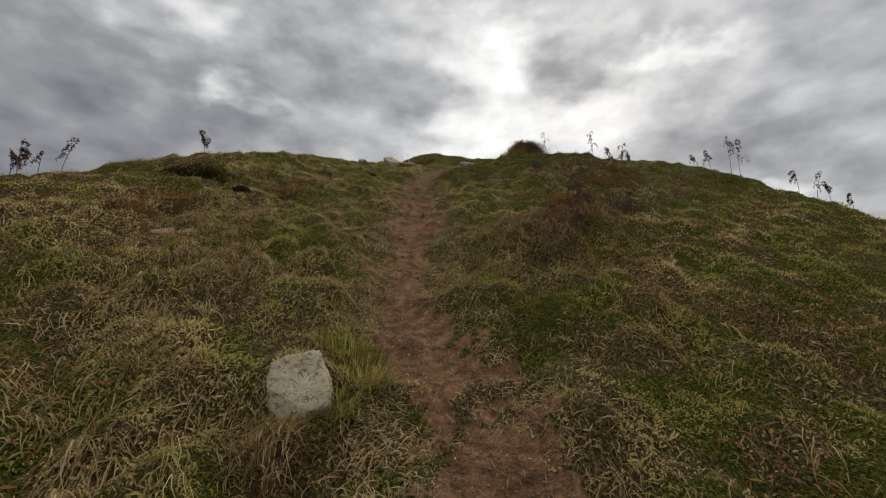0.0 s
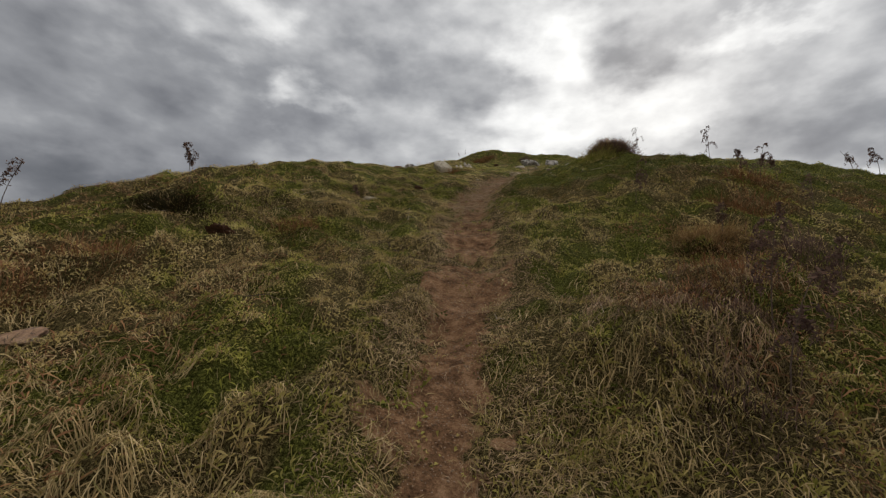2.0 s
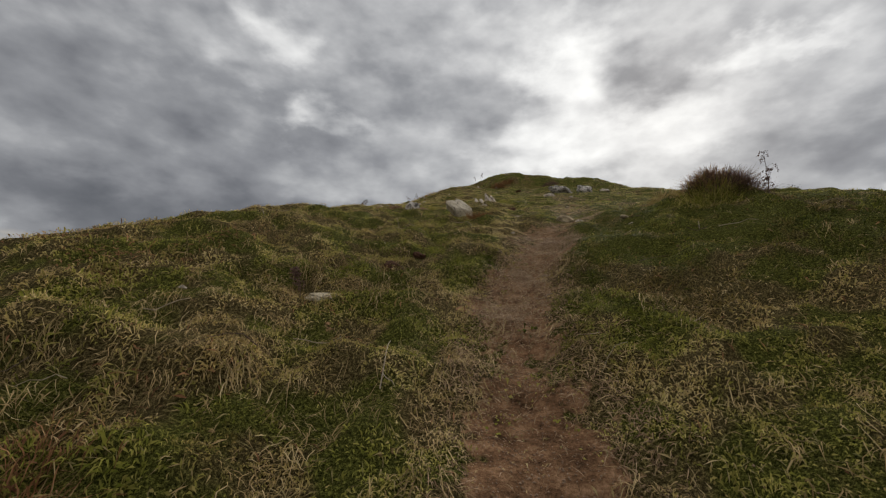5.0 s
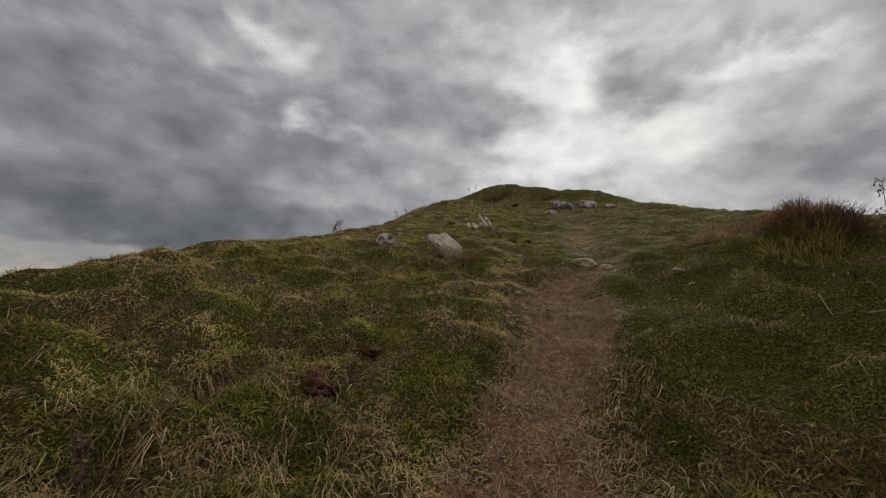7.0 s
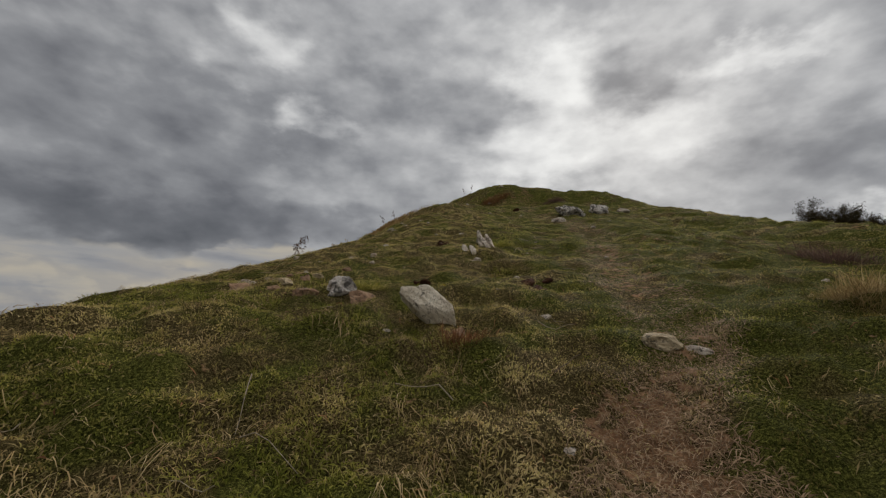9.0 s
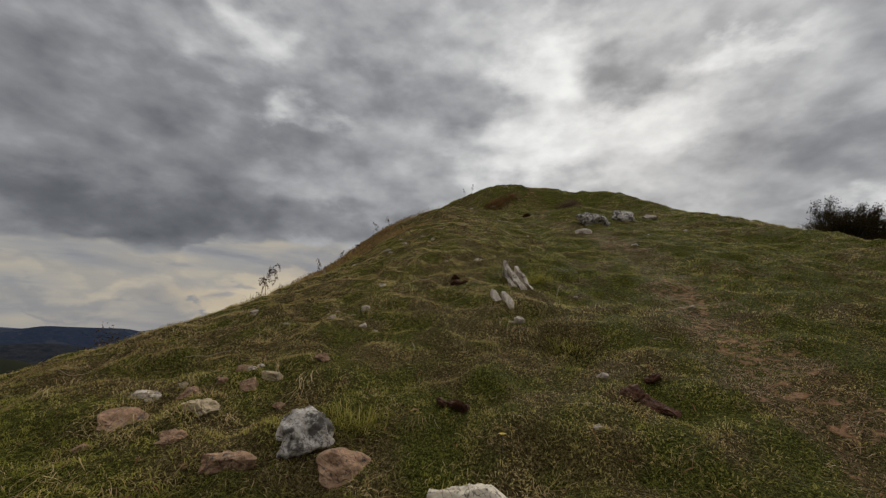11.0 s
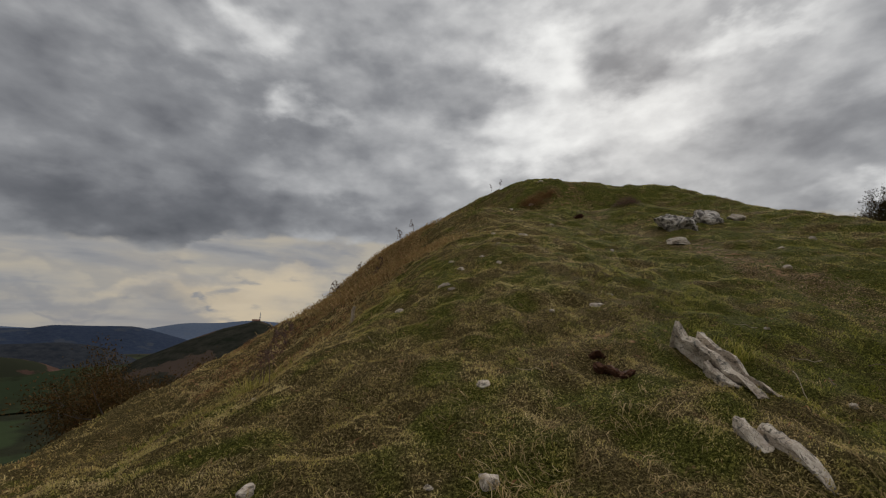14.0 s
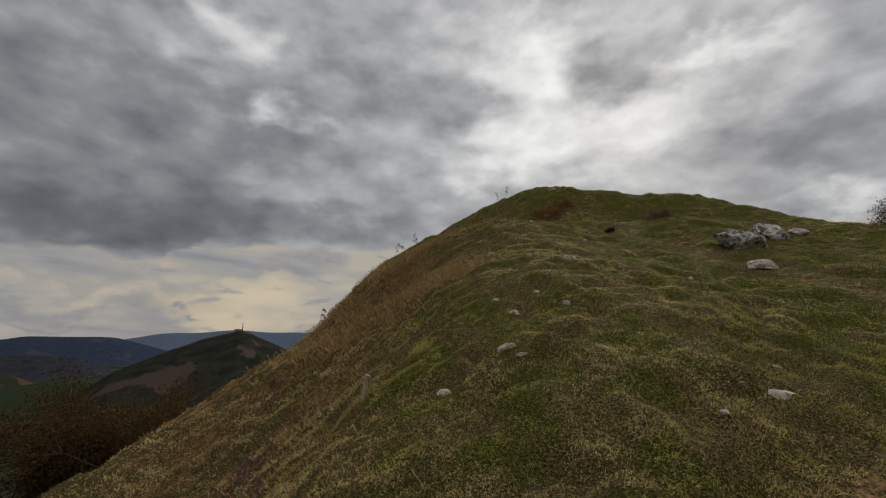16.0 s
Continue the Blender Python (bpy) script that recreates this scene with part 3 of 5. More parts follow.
def grow_tufts(name, label, tufts, blades, mat, low, high, thin, thick, dry_shift):
    """Turf as tufts: each a little fountain of blades with a height and a colour of its own, tinted darker between
    clumps as shade.
    """
    x, y = scatter(tufts, -7, 13, -0.5, 38.5, tuft_weight)
    coarse = np.clip(turf_weight(x, y), 0.12, 1.0) ** -0.5
    lush = fbm(x, y, 1.7, 3, 111)
    tall = RNG.uniform(low, high, tufts) * (0.75 + 0.45 * step(lush, 0.5, 0.72)) * RNG.choice([0.75, 1.0, 1.2], tufts, p=[0.55, 0.37, 0.08]) * np.interp(y, [9, 14], [0.88, 0.58]) * coarse**0.25 * (1 - 0.45 * trampling(x, y))
    # clump also drives tint: gaps get darker blades, painting the shade between tufts.
    clump = step(fbm(x, y, 0.26, 2, 175), 0.32, 0.66)
    steep = step(-x - 0.055 * (y - 21), 1.4, 2.6) * step(y, 16, 19)
    tall = tall * (0.6 + 0.6 * clump) * (1 + 0.8 * steep)
    dry = np.clip(dryness(x, y) + RNG.normal(0, 0.22, tufts) + dry_shift - 0.5 * step(lush, 0.56, 0.75) + 0.22 * steep, 0, 1)
    # The last tint term paints dark-green grass and its shade right of the trail.
    tint = np.clip(0.52 + 0.9 * (fbm(x, y, 0.35, 2, 181) - 0.5) + 0.7 * (fbm(x, y, 1.3, 2, 183) - 0.5) + RNG.normal(0, 0.10, tufts) - 0.2 * step(lush, 0.52, 0.72) + 0.22 * (clump - 0.5) + 0.05 * step(y, 11, 14) - 0.36 * step(x, 1.3, 2.0) * step(y, 8.2, 9.5) * (1 - step(y, 12.5, 15)), 0, 1)
    spread = RNG.uniform(0.015, 0.05, tufts) * coarse
    flow = 2 * math.pi * fbm(x, y, 1.4, 2, 121) * 1.5
    many = lambda v: np.repeat(v, blades)
    count = tufts * blades
    a, u = RNG.uniform(0, 2 * math.pi, count), np.sqrt(RNG.random(count))
    bx, by = many(x) + many(spread) * u * np.cos(a), many(y) + many(spread) * u * np.sin(a)
    swing = RNG.random(count) < 0.15
    heading = np.where(swing, many(flow) + RNG.normal(0, 0.5, count), a + RNG.normal(0, 0.5, count))
    lean = np.clip(0.60 + 0.7 * u + RNG.normal(0, 0.3, count), 0.15, 1.45)
    me = blade_mesh(name, bx, by, many(tall) * RNG.uniform(0.55, 1.25, count), RNG.uniform(thin, thick, count) * many(coarse * np.interp(y, [10, 15], [1.0, 0.62])), lean, heading, np.clip(many(tint) + RNG.normal(0, 0.10, count), 0, 1), np.clip(many(dry) + RNG.normal(0, 0.13, count), 0, 1), mat)
    return tagged(new(name, me), label, "grass", kind="stuff")


grow_tufts("grass", "short rough grass, part green, part withered, on the slope", 92000, 8, TURF, 0.040, 0.074, 0.0045, 0.0090, 0.0)


def straw_weight(x, y):
    clump = step(fbm(x, y, 0.24, 2, 175), 0.34, 0.54)
    shade = 1 - 0.6 * step(x, 1.3, 2.0) * step(y, 8.2, 9.5) * (1 - step(y, 12.5, 15))
    return np.clip(shade * turf_weight(x, y) * (0.5 + 0.5 * clump) * (0.22 + 0.8 * step(dryness(x, y), 0.2, 0.9)) + 0.30 * step(bareness(x, y), 0.3, 0.6) * np.interp(y, [7, 10], [0.15, 1.0]), 0, 1)


count = 150000
wx, wy = scatter(count, -7, 13, -0.5, 38.5, straw_weight)
coarse = np.clip(turf_weight(wx, wy), 0.3, 1.0) ** -0.45
trodden = 1 - 0.6 * step(bareness(wx, wy), 0.3, 0.7)
mat_of_straw = blade_mesh("dry_grass", wx, wy, RNG.uniform(0.035, 0.10, count) * RNG.choice([1.0, 1.6], count, p=[0.88, 0.12]) * np.interp(wy, [9, 14], [1.0, 0.7]) * trodden, RNG.uniform(0.0030, 0.0060, count) * np.interp(wy, [10, 15], [1.0, 0.65]) * coarse, RNG.uniform(1.15, 1.5, count), RNG.uniform(0, 6.3, count), np.clip(0.45 + 0.9 * (fbm(wx, wy, 0.25, 2, 185) - 0.5) + RNG.normal(0, 0.16, count), 0, 1), np.clip(dryness(wx, wy) * 0.8 + RNG.normal(0.35, 0.35, count), 0, 1), STRAW)
tagged(new("dry_grass", mat_of_straw), "matted straw-coloured dead grass lying over the turf", "grass", kind="stuff")


# Long bleached straw in combed bundles that curl over the turf.
def strand_mesh(name, x, y, length, width, heading, curl, arch, tint, dry, mat):
    """Bowed strands of three pieces that follow the slope they lie on."""
    n = len(x)
    stations, place, turn = [], np.stack([x, y], -1), heading.copy()
    for k, high in enumerate((0.1, 0.9, 1.0, 0.25)):
        z = ground_z(place[:, 0], place[:, 1]) + arch * high + 0.006
        stations.append((place.copy(), turn.copy(), z))
        place = place + (length / 3)[:, None] * np.stack([np.cos(turn), np.sin(turn)], -1)
        turn = turn + curl
    points = np.empty((n, 6, 3), np.float32)
    points[:, 0, :2], points[:, 0, 2] = stations[0][0], stations[0][2]
    points[:, 5, :2], points[:, 5, 2] = stations[3][0], stations[3][2]
    for k in (1, 2):
        at, way_on, z = stations[k]
        side = np.stack([-np.sin(way_on), np.cos(way_on)], -1) * (width / 2)[:, None]
        points[:, 2 * k - 1, :2], points[:, 2 * k, :2] = at + side, at - side
        points[:, 2 * k - 1, 2] = points[:, 2 * k, 2] = z
    first = np.arange(n)[:, None] * 6
    me = mesh_of(name, points.reshape(-1, 3), first + [0, 2, 1], first + [1, 2, 4, 3], first + [3, 4, 5])
    put_attribute(me, "tint", np.repeat(tint, 6))
    put_attribute(me, "dry", np.repeat(dry, 6))
    me.materials.append(mat)
    return me


bundles, strands = 2200, 11
kx, ky = scatter(bundles, -4, 6, 0.8, 18, lambda x, y: turf_weight(x, y) * (step(fbm(x, y, 0.8, 3, 191), 0.42, 0.66) + 0.12) * np.interp(y, [5, 9, 12], [1.0, 0.45, 0.2]) * np.where(x > 1.4, 0.4, 1.0))
comb = 9.0 * fbm(kx, ky, 1.1, 2, 197) + RNG.normal(0, 1.3, bundles)
bend_of, pale = RNG.normal(0, 0.65, bundles), RNG.uniform(0.05, 0.75, bundles)
count = bundles * strands
many = lambda v: np.repeat(v, strands)
straw = strand_mesh("long_straw", many(kx) + RNG.normal(0, 0.035, count), many(ky) + RNG.normal(0, 0.035, count), RNG.uniform(0.06, 0.19, count), RNG.uniform(0.003, 0.0058, count), many(comb) + RNG.normal(0, 0.6, count), many(bend_of) + RNG.normal(0, 0.25, count), RNG.uniform(0.012, 0.042, count), np.clip(many(pale) + RNG.normal(0, 0.2, count), 0, 1), np.clip(RNG.normal(0.85, 0.25, count), 0, 1), STRAW)
tagged(new("long_straw", straw), "long bleached grass stalks curled over the turf in bundles", "grass", kind="stuff")


# Trodden brown straw along both margins of the trail.
count = 42000
tx, ty = scatter(count, -0.6, 5.4, 0.5, 24, lambda x, y: trampling(x, y) * (0.35 + 0.65 * step(fbm(x, y, 0.5, 2, 195), 0.40, 0.62)) * (1 - 0.92 * step(bareness(x, y), 0.40, 0.75) * np.interp(y, [7.5, 9.2], [1, 0.1])) * np.interp(y, [0, 7, 9, 12, 14, 24], [0.22, 0.3, 1.0, 1.0, 0.3, 0.2]))
margin = blade_mesh("trodden_straw", tx, ty, RNG.uniform(0.025, 0.10, count), RNG.uniform(0.0028, 0.006, count), RNG.uniform(1.3, 1.54, count), RNG.uniform(0, 6.3, count), RNG.random(count), RNG.uniform(0.3, 1, count), TRODDEN)
tagged(new("trodden_straw", margin), "flattened brown straw trodden into the soil beside the trail", "grass", kind="stuff")


def litter_weight(x, y):
    left = step(-x, -0.3, 1.0) * (1 - step(y, 8.5, 11)) * 0.55 + step(x, 1.9, 2.6) * (1 - step(y, 8, 10)) * 0.6
    edge = step(-x - 0.055 * (y - 21), 1.9, 3.2) * step(y, 18, 21)
    return np.clip(step(fbm(x, y, 0.8, 3, 141), 0.50, 0.68) * (left + 1.3 * edge) + 0.01, 0, 1) * (1 - step(bareness(x, y), 0.2, 0.5))


count = 50000
lx, ly = scatter(count, -7, 8, 0.5, 36, litter_weight)
litter = blade_mesh("bracken_litter", lx, ly, RNG.uniform(0.04, 0.12, count), RNG.uniform(0.004, 0.011, count), RNG.uniform(1.1, 1.52, count), RNG.uniform(0, 6.3, count), RNG.random(count), RNG.random(count), BRACKEN)
tagged(new("bracken_litter", litter), "rust-brown dead bracken litter lying in the grass", "bracken", kind="stuff")


def height_at(x, y):
    return float(ground_z(np.array([x]), np.array([y]))[0])


def part(name, data, parent, mat=None, label=""):
    """Links a mesh, or a bmesh, as one part under a thing."""
    if isinstance(data, bmesh.types.BMesh):
        bm, data = data, bpy.data.meshes.new(name)
        bm.to_mesh(data)
        bm.free()
    if mat:
        data.materials.append(mat)
    ob = new(name, data)
    ob.parent = parent
    return tagged(ob, label)


# ---- stones ----


def stone_mesh(name, size, seed, mat, fine=3, cuts=10, flute=0.0, rough=0.17, square=0.0):
    """A weathered boulder: a ball hewn by random planes, then roughened; flute cuts furrows along its length (y)."""
    r = random.Random(seed)
    bm = bmesh.new()
    bmesh.ops.create_icosphere(bm, subdivisions=fine, radius=1.0)
    planes = []
    for _ in range(cuts):
        n = Vector((r.gauss(0, 1), r.gauss(0, 1), r.gauss(0, 0.8))).normalized()
        planes.append((n, r.uniform(0.55, 0.9)))
    off = Vector((r.uniform(0, 90), r.uniform(0, 90), r.uniform(0, 90)))
    for v in bm.verts:
        co = v.co.lerp(v.co / max(abs(v.co.x), abs(v.co.y), abs(v.co.z)) * 0.8, square)
        for n, o in planes:
            over = co.dot(n) - o
            if over > 0:
                co -= n * over * 0.92
        out = co.normalized()
        crag = 0.6 * (0.4 - abs(noise.noise(co * 3.1 + off))) + 0.4 * (0.3 - abs(noise.noise(co * 7.3 + off)))
        co += out * rough * (noise.noise(co * 1.7 + off) + crag + 0.3 * noise.noise(co * 14 + off))
        if flute:
            furrow = noise.noise(Vector((co.x * 5.5, co.y * 0.7, co.z * 1.5)) + off)
            co += out * flute * (abs(furrow) * -1.6 + 0.4)
        v.co = Vector((co.x * size[0], co.y * size[1], co.z * size[2])) / 2
    me = bpy.data.meshes.new(name)
    bm.to_mesh(me)
    bm.free()
    for p in me.polygons:
        p.use_smooth = fine > 4
    me.materials.append(mat)
    return me


def stone(name, label, x, y, size, turn=0.0, tilt=0.0, roll=0.0, sink=0.3, seed=1, mat=LIMESTONE, fine=3, flute=0.0, cuts=10, rough=0.17, square=0.0, group=""):
    ob = new(name, stone_mesh(name, size, seed, mat, fine, cuts, flute, rough, square))
    ob.matrix_world = pose(x, y, height_at(x, y) + size[2] * (0.5 - sink), tilt, roll, turn)
    return tagged(ob, label, "rock", group)



def fin_rock(label, x, y, turn, fins, seed, mat):
    """Upright limestone fins, side by side: each is (across, along, length, height, thickness), its crest broken and rising uphill."""
    off = Vector((seed * 5.1, seed * 2.3, seed * 0.7))
    base, c, n = height_at(x, y), math.cos(radians(turn)), math.sin(radians(turn))
    bm = bmesh.new()
    for k, (across, along, length, height, thick) in enumerate(fins):
        rings, steps = [], 30
        for i in range(steps + 1):
            u = i / steps
            v = along + (u - 0.5) * length
            broken = 0.30 * noise.noise(Vector((v * 6, k * 7.0, 0)) + off) + 0.22 * noise.noise(Vector((v * 17, k * 7.0, 3)) + off)
            rise = height * min(1.0, u * 2.2 + 0.10, (1 - u) * 7.0) * (0.45 + 0.55 * u) * (1 + broken)
            half = thick / 2 * min(1.0, u * 4 + 0.25, (1 - u) * 6 + 0.2)
            ring = []
            for a, h in ((-1.2, -0.5), (-1.1, 0.0), (-1.0, 0.35), (-0.85, 0.6), (-0.7, 0.82), (-0.35, 1.0), (0.1, 0.93), (0.4, 0.97), (0.75, 0.7), (0.95, 0.4), (1.15, 0.0), (1.2, -0.5)):
                w = across + a * half + 0.25 * max(h, 0) * -height
                groove = 1 + 0.30 * noise.noise(Vector((w * 30, v * 2.2, h * 2)) + off)
                w = across + (w - across) * groove
                px, py = w * c - v * n, w * n + v * c
                ground_here = height_at(x + px, y + py) - base
                ring.append(bm.verts.new((px, py, ground_here + (h * rise * (0.9 + 0.2 * groove - 0.1) if h > 0 else h * 0.2) + 0.012 * noise.noise(Vector((w * 40, v * 25, h * 9)) + off))))
            rings.append(ring)
        for low, high in zip(rings, rings[1:]):
            for i in range(len(low) - 1):
                bm.faces.new((low[i], low[i + 1], high[i + 1], high[i]))
        bm.faces.new(rings[0]), bm.faces.new(rings[-1][::-1])
    bmesh.ops.recalc_face_normals(bm, faces=bm.faces)
    me = bpy.data.meshes.new("rock_outcrop")
    bm.to_mesh(me)
    bm.free()
    me.materials.append(mat)
    ob = new("rock_outcrop", me)
    ob.location = (x, y, base)
    return tagged(ob, label, "rock")


stone("boulder", "cream weathered sandstone boulder with dark hollows beside the trail", 0.37, 2.30, (0.33, 0.28, 0.44), 12, -38, -12, 0.50, 3, CREAMSTONE, 5, 0.0, 7, 0.10, 0.55)
stone("boulder", "slanting pale limestone slab leaning out of the turf", 0.56, 13.25, (0.30, 0.30, 0.74), 14, -26, -46, 0.36, 8, PALESTONE, 5, 0.05, 7, 0.10, 0.75)
stone("boulder", "dark stone under a pale leaning limestone slab", 0.80, 12.98, (0.15, 0.14, 0.12), 40, 0, 10, 0.45, 9, RUSTSTONE, 4)
stone("boulder", "white limestone outcrop blotched with black lichen", -0.45, 13.95, (0.33, 0.30, 0.32), 35, -16, -12, 0.60, 17, LICHENED, 5, 0.08, 9, 0.22, 0.2)
stone("boulder", "rusty stone at the foot of a lichened outcrop", -0.18, 13.78, (0.34, 0.28, 0.18), 70, 12, 0, 0.66, 13, RUSTSTONE, 4)
stone("boulder", "low white limestone rock in the grass by the trail", 2.42, 12.90, (0.38, 0.28, 0.20), 20, 8, 12, 0.55, 15, SANDSTONE, 4)
stone("boulder", "flat pale stone beside a low limestone rock", 2.62, 12.80, (0.22, 0.14, 0.09), -25, 0, 10, 0.6, 16, LIMESTONE, 3)

fin_rock("long furrowed limestone fins with a dark crevice rising from the turf", 1.33, 17.58, 8, [(-0.07, 0.05, 0.95, 0.27, 0.10), (0.06, 0.0, 0.85, 0.22, 0.10), (-0.16, -0.12, 0.34, 0.13, 0.08)], 21, LIMESTONE)
fin_rock("narrow broken ridge of limestone in the grass", 1.00, 16.45, 4, [(0.0, 0.06, 0.48, 0.10, 0.08), (-0.10, 0.20, 0.22, 0.11, 0.10)], 23, LIMESTONE)
stone("rock_outcrop", "small pale limestone lump at the foot of a broken ridge", 1.06, 16.05, (0.12, 0.12, 0.10), 20, 10, 0, 0.3, 22, LIMESTONE, 4, 0.06, square=0.4)
stone("rock_outcrop", "big grey limestone outcrop with dark cracks on the hilltop pasture", 4.75, 25.1, (1.15, 0.8, 0.66), 20, 10, 12, 0.48, 31, LICHENED, 5, 0.16, 18)
stone("rock_outcrop", "rounded grey limestone outcrop behind a larger one", 6.15, 26.2, (1.1, 0.8, 0.66), -12, 8, 0, 0.54, 32, LICHENED, 5, 0.08, 16)
stone("rock_outcrop", "flat limestone slab in the pasture", 4.05, 23.6, (0.62, 0.5, 0.22), 15, 12, 0, 0.45, 33, LIMESTONE, 4)
stone("rock_outcrop", "pale limestone slab at the edge of the outcrop", 7.2, 26.6, (0.55, 0.4, 0.25), 15, 12, 0, 0.45, 34, LIMESTONE, 4)
for k, (x, y, w, mat) in enumerate(((-1.67, 14.16, 0.30, RUSTSTONE), (-1.18, 14.16, 0.22, SANDSTONE), (-1.15, 13.88, 0.19, RUSTSTONE), (-0.97, 14.74, 0.20, SANDSTONE), (-1.07, 14.58, 0.20, RUSTSTONE), (-1.22, 14.84, 0.17, RUSTSTONE), (-1.41, 14.48, 0.21, RUSTSTONE), (-1.25, 14.55, 0.09, RUSTSTONE), (-1.72, 14.47, 0.24, LIMESTONE), (-1.54, 14.58, 0.08, SANDSTONE), (-1.16, 14.95, 0.09, LIMESTONE), (-1.3, 14.62, 0.07, RUSTSTONE), (-1.12, 14.72, 0.08, LIMESTONE), (-0.75, 14.35, 0.10, RUSTSTONE), (-0.66, 14.95, 0.14, RUSTSTONE), (-0.75, 13.72, 0.3, RUSTSTONE), (-1.62, 13.85, 0.11, RUSTSTONE))):
    stone("stone", "half-buried rusty limestone lump in thin turf", x, y, (w * 1.1, w * 0.95, w * 0.6), 37 * k, 14, 5, 0.62, 40 + k, mat, 4, 0.14, 16, group="stones by the lichened outcrop")
WHITE_STONES = [
    (-1.45, 8.6, 0.09), (1.37, 11.65, 0.10), (1.61, 13.5, 0.15), (1.50, 14.82, 0.12), (1.22, 14.08, 0.11), (3.28, 16.85, 0.13), (-0.61, 17.38, 0.14), (-0.63, 16.42, 0.16), (-0.80, 16.06, 0.11), (-0.92, 16.10, 0.12),
    (0.98, 16.02, 0.10), (-1.37, 16.03, 0.12), (-1.89, 16.40, 0.15), (-0.95, 16.42, 0.08), (-0.73, 16.28, 0.06), (-0.55, 15.95, 0.13), (-0.42, 15.9, 0.09), (-0.98, 20.05, 0.26), (-0.88, 19.9, 0.14), (-0.9, 21.45, 0.14),
    (-0.75, 21.05, 0.14), (-0.38, 21.55, 0.14), (-0.12, 21.1, 0.14), (0.64, 23.5, 0.38), (0.0, 22.4, 0.12), (1.95, 26.6, 0.30), (-1.55, 19.75, 0.15), (0.82, 19.15, 0.18), (0.02, 23.9, 0.14), (1.12, 19.6, 0.10),
    (4.3, 20.9, 0.16), (5.2, 22.2, 0.18), (2.3, 22.8, 0.14), (-0.5, 25.4, 0.2), (1.0, 28.5, 0.25), (3.0, 25.5, 0.16), (2.2, 31.5, 0.35), (3.0, 33.5, 0.3), (6.8, 23.5, 0.2), (4.9, 14.4, 0.13), (2.95, 11.35, 0.10),
    (0.2, 13.0, 0.08), (0.25, 18.9, 0.10), (2.0, 17.3, 0.10), (2.4, 18.7, 0.12), (-2.6, 18.0, 0.10), (-0.3, 10.6, 0.07), (0.55, 4.6, 0.05), (1.05, 6.6, 0.05),
]
for k, (x, y, w) in enumerate(WHITE_STONES):
    w = w * (0.75 + 0.3 * random.random())
    stone("stone", "small pale limestone stone bedded in the grass", x, y, (w, w * (0.65 + 0.3 * random.random()), w * (0.4 + 0.35 * random.random())), 53 * k, 14, 0, 0.60, 70 + k, LIMESTONE, 3 if w > 0.08 else 2, cuts=16, group="scattered white stones")
stone("flat_stone", "flat cream stone lying on the turf", -0.45, 8.92, (0.32, 0.17, 0.07), 15, 22, 0, 0.25, 131, CREAMSTONE, 4, group="flat stones")
stone("flat_stone", "flat grey-tan stone sunk in dry grass", -1.50, 4.52, (0.30, 0.24, 0.10), 5, 22, 0, 0.42, 132, RUSTSTONE, 3, group="flat stones")
stone("flat_stone", "flat tan slab beside the trail", 2.95, 11.6, (0.17, 0.10, 0.05), 5, 10, 0, 0.15, 133, SANDSTONE, 2, group="flat stones")

# Gravel and crumbs on the trodden soil, too many to count.
count = 7000
px, py = scatter(count, 0.2, 4.8, 0.8, 21, lambda x, y: step(bareness(x, y), 0.3, 0.8) * np.where(y < 13, 1.0, 0.4) + 0.004)
pebble = np.array([(1, 0, 0), (-1, 0, 0), (0, 1, 0), (0, -1, 0), (0, 0, 1), (0, 0, -1)], float)
facets = np.array([(0, 2, 4), (2, 1, 4), (1, 3, 4), (3, 0, 4), (2, 0, 5), (1, 2, 5), (3, 1, 5), (0, 3, 5)])
size = RNG.uniform(0.002, 0.010, (count, 1, 1)) * RNG.uniform(0.6, 1.3, (count, 6, 1))
places = np.stack([px, py, ground_z(px, py)], -1)[:, None, :]
gravel = mesh_of("gravel", (places + pebble[None] * size * (1, 1, 0.7)).reshape(-1, 3), (np.arange(count)[:, None, None] * 6 + facets[None]).reshape(-1, 3))
gravel.materials.append(make_plain_material("gravel_stone", (0.11, 0.062, 0.034), (0.32, 0.215, 0.14), 9))
tagged(new("gravel", gravel), "small brown soil crumbs and pale gravel on the trail", "gravel", kind="stuff")

# ---- dung ----


def dung_mesh(name, radius, seed):
    """A dried pat: a low mound with a rim, folded and cracked."""
    bm = bmesh.new()
    bmesh.ops.create_icosphere(bm, subdivisions=4, radius=1.0)
    off = Vector((seed * 3.7, seed * 1.3, 0))
    for v in bm.verts:
        d = math.hypot(v.co.x, v.co.y)
        lump = noise.noise(v.co * 2.3 + off) * 0.30 + noise.noise(v.co * 6 + off) * 0.14 + noise.noise(v.co * 13 + off) * 0.06
        dent = -0.28 * math.exp(-((d / 0.35) ** 2)) if v.co.z > 0 else 0
        v.co = Vector((v.co.x * (1 + lump), v.co.y * (1 + lump), v.co.z * 0.46 + lump * 0.40 + dent * 0.5 + 0.22 * math.sin(v.co.x * 3 + seed))) * radius
    me = bpy.data.meshes.new(name)
    bm.to_mesh(me)
    bm.free()
    me.materials.append(DUNG)
    return me


for k, (x, y, r) in enumerate(DUNG_PATS):
    pat = new("dung_pat", dung_mesh("dung_pat", r, k + 1))
    pat.matrix_world = pose(x, y, height_at(x, y) + r * 0.08, 20, 0, 41 * k)
    tagged(pat, "dried dark brown cow dung pat in the grass", "dung", "dung pats")

# ---- dead bracken, tussocks and bushes ----


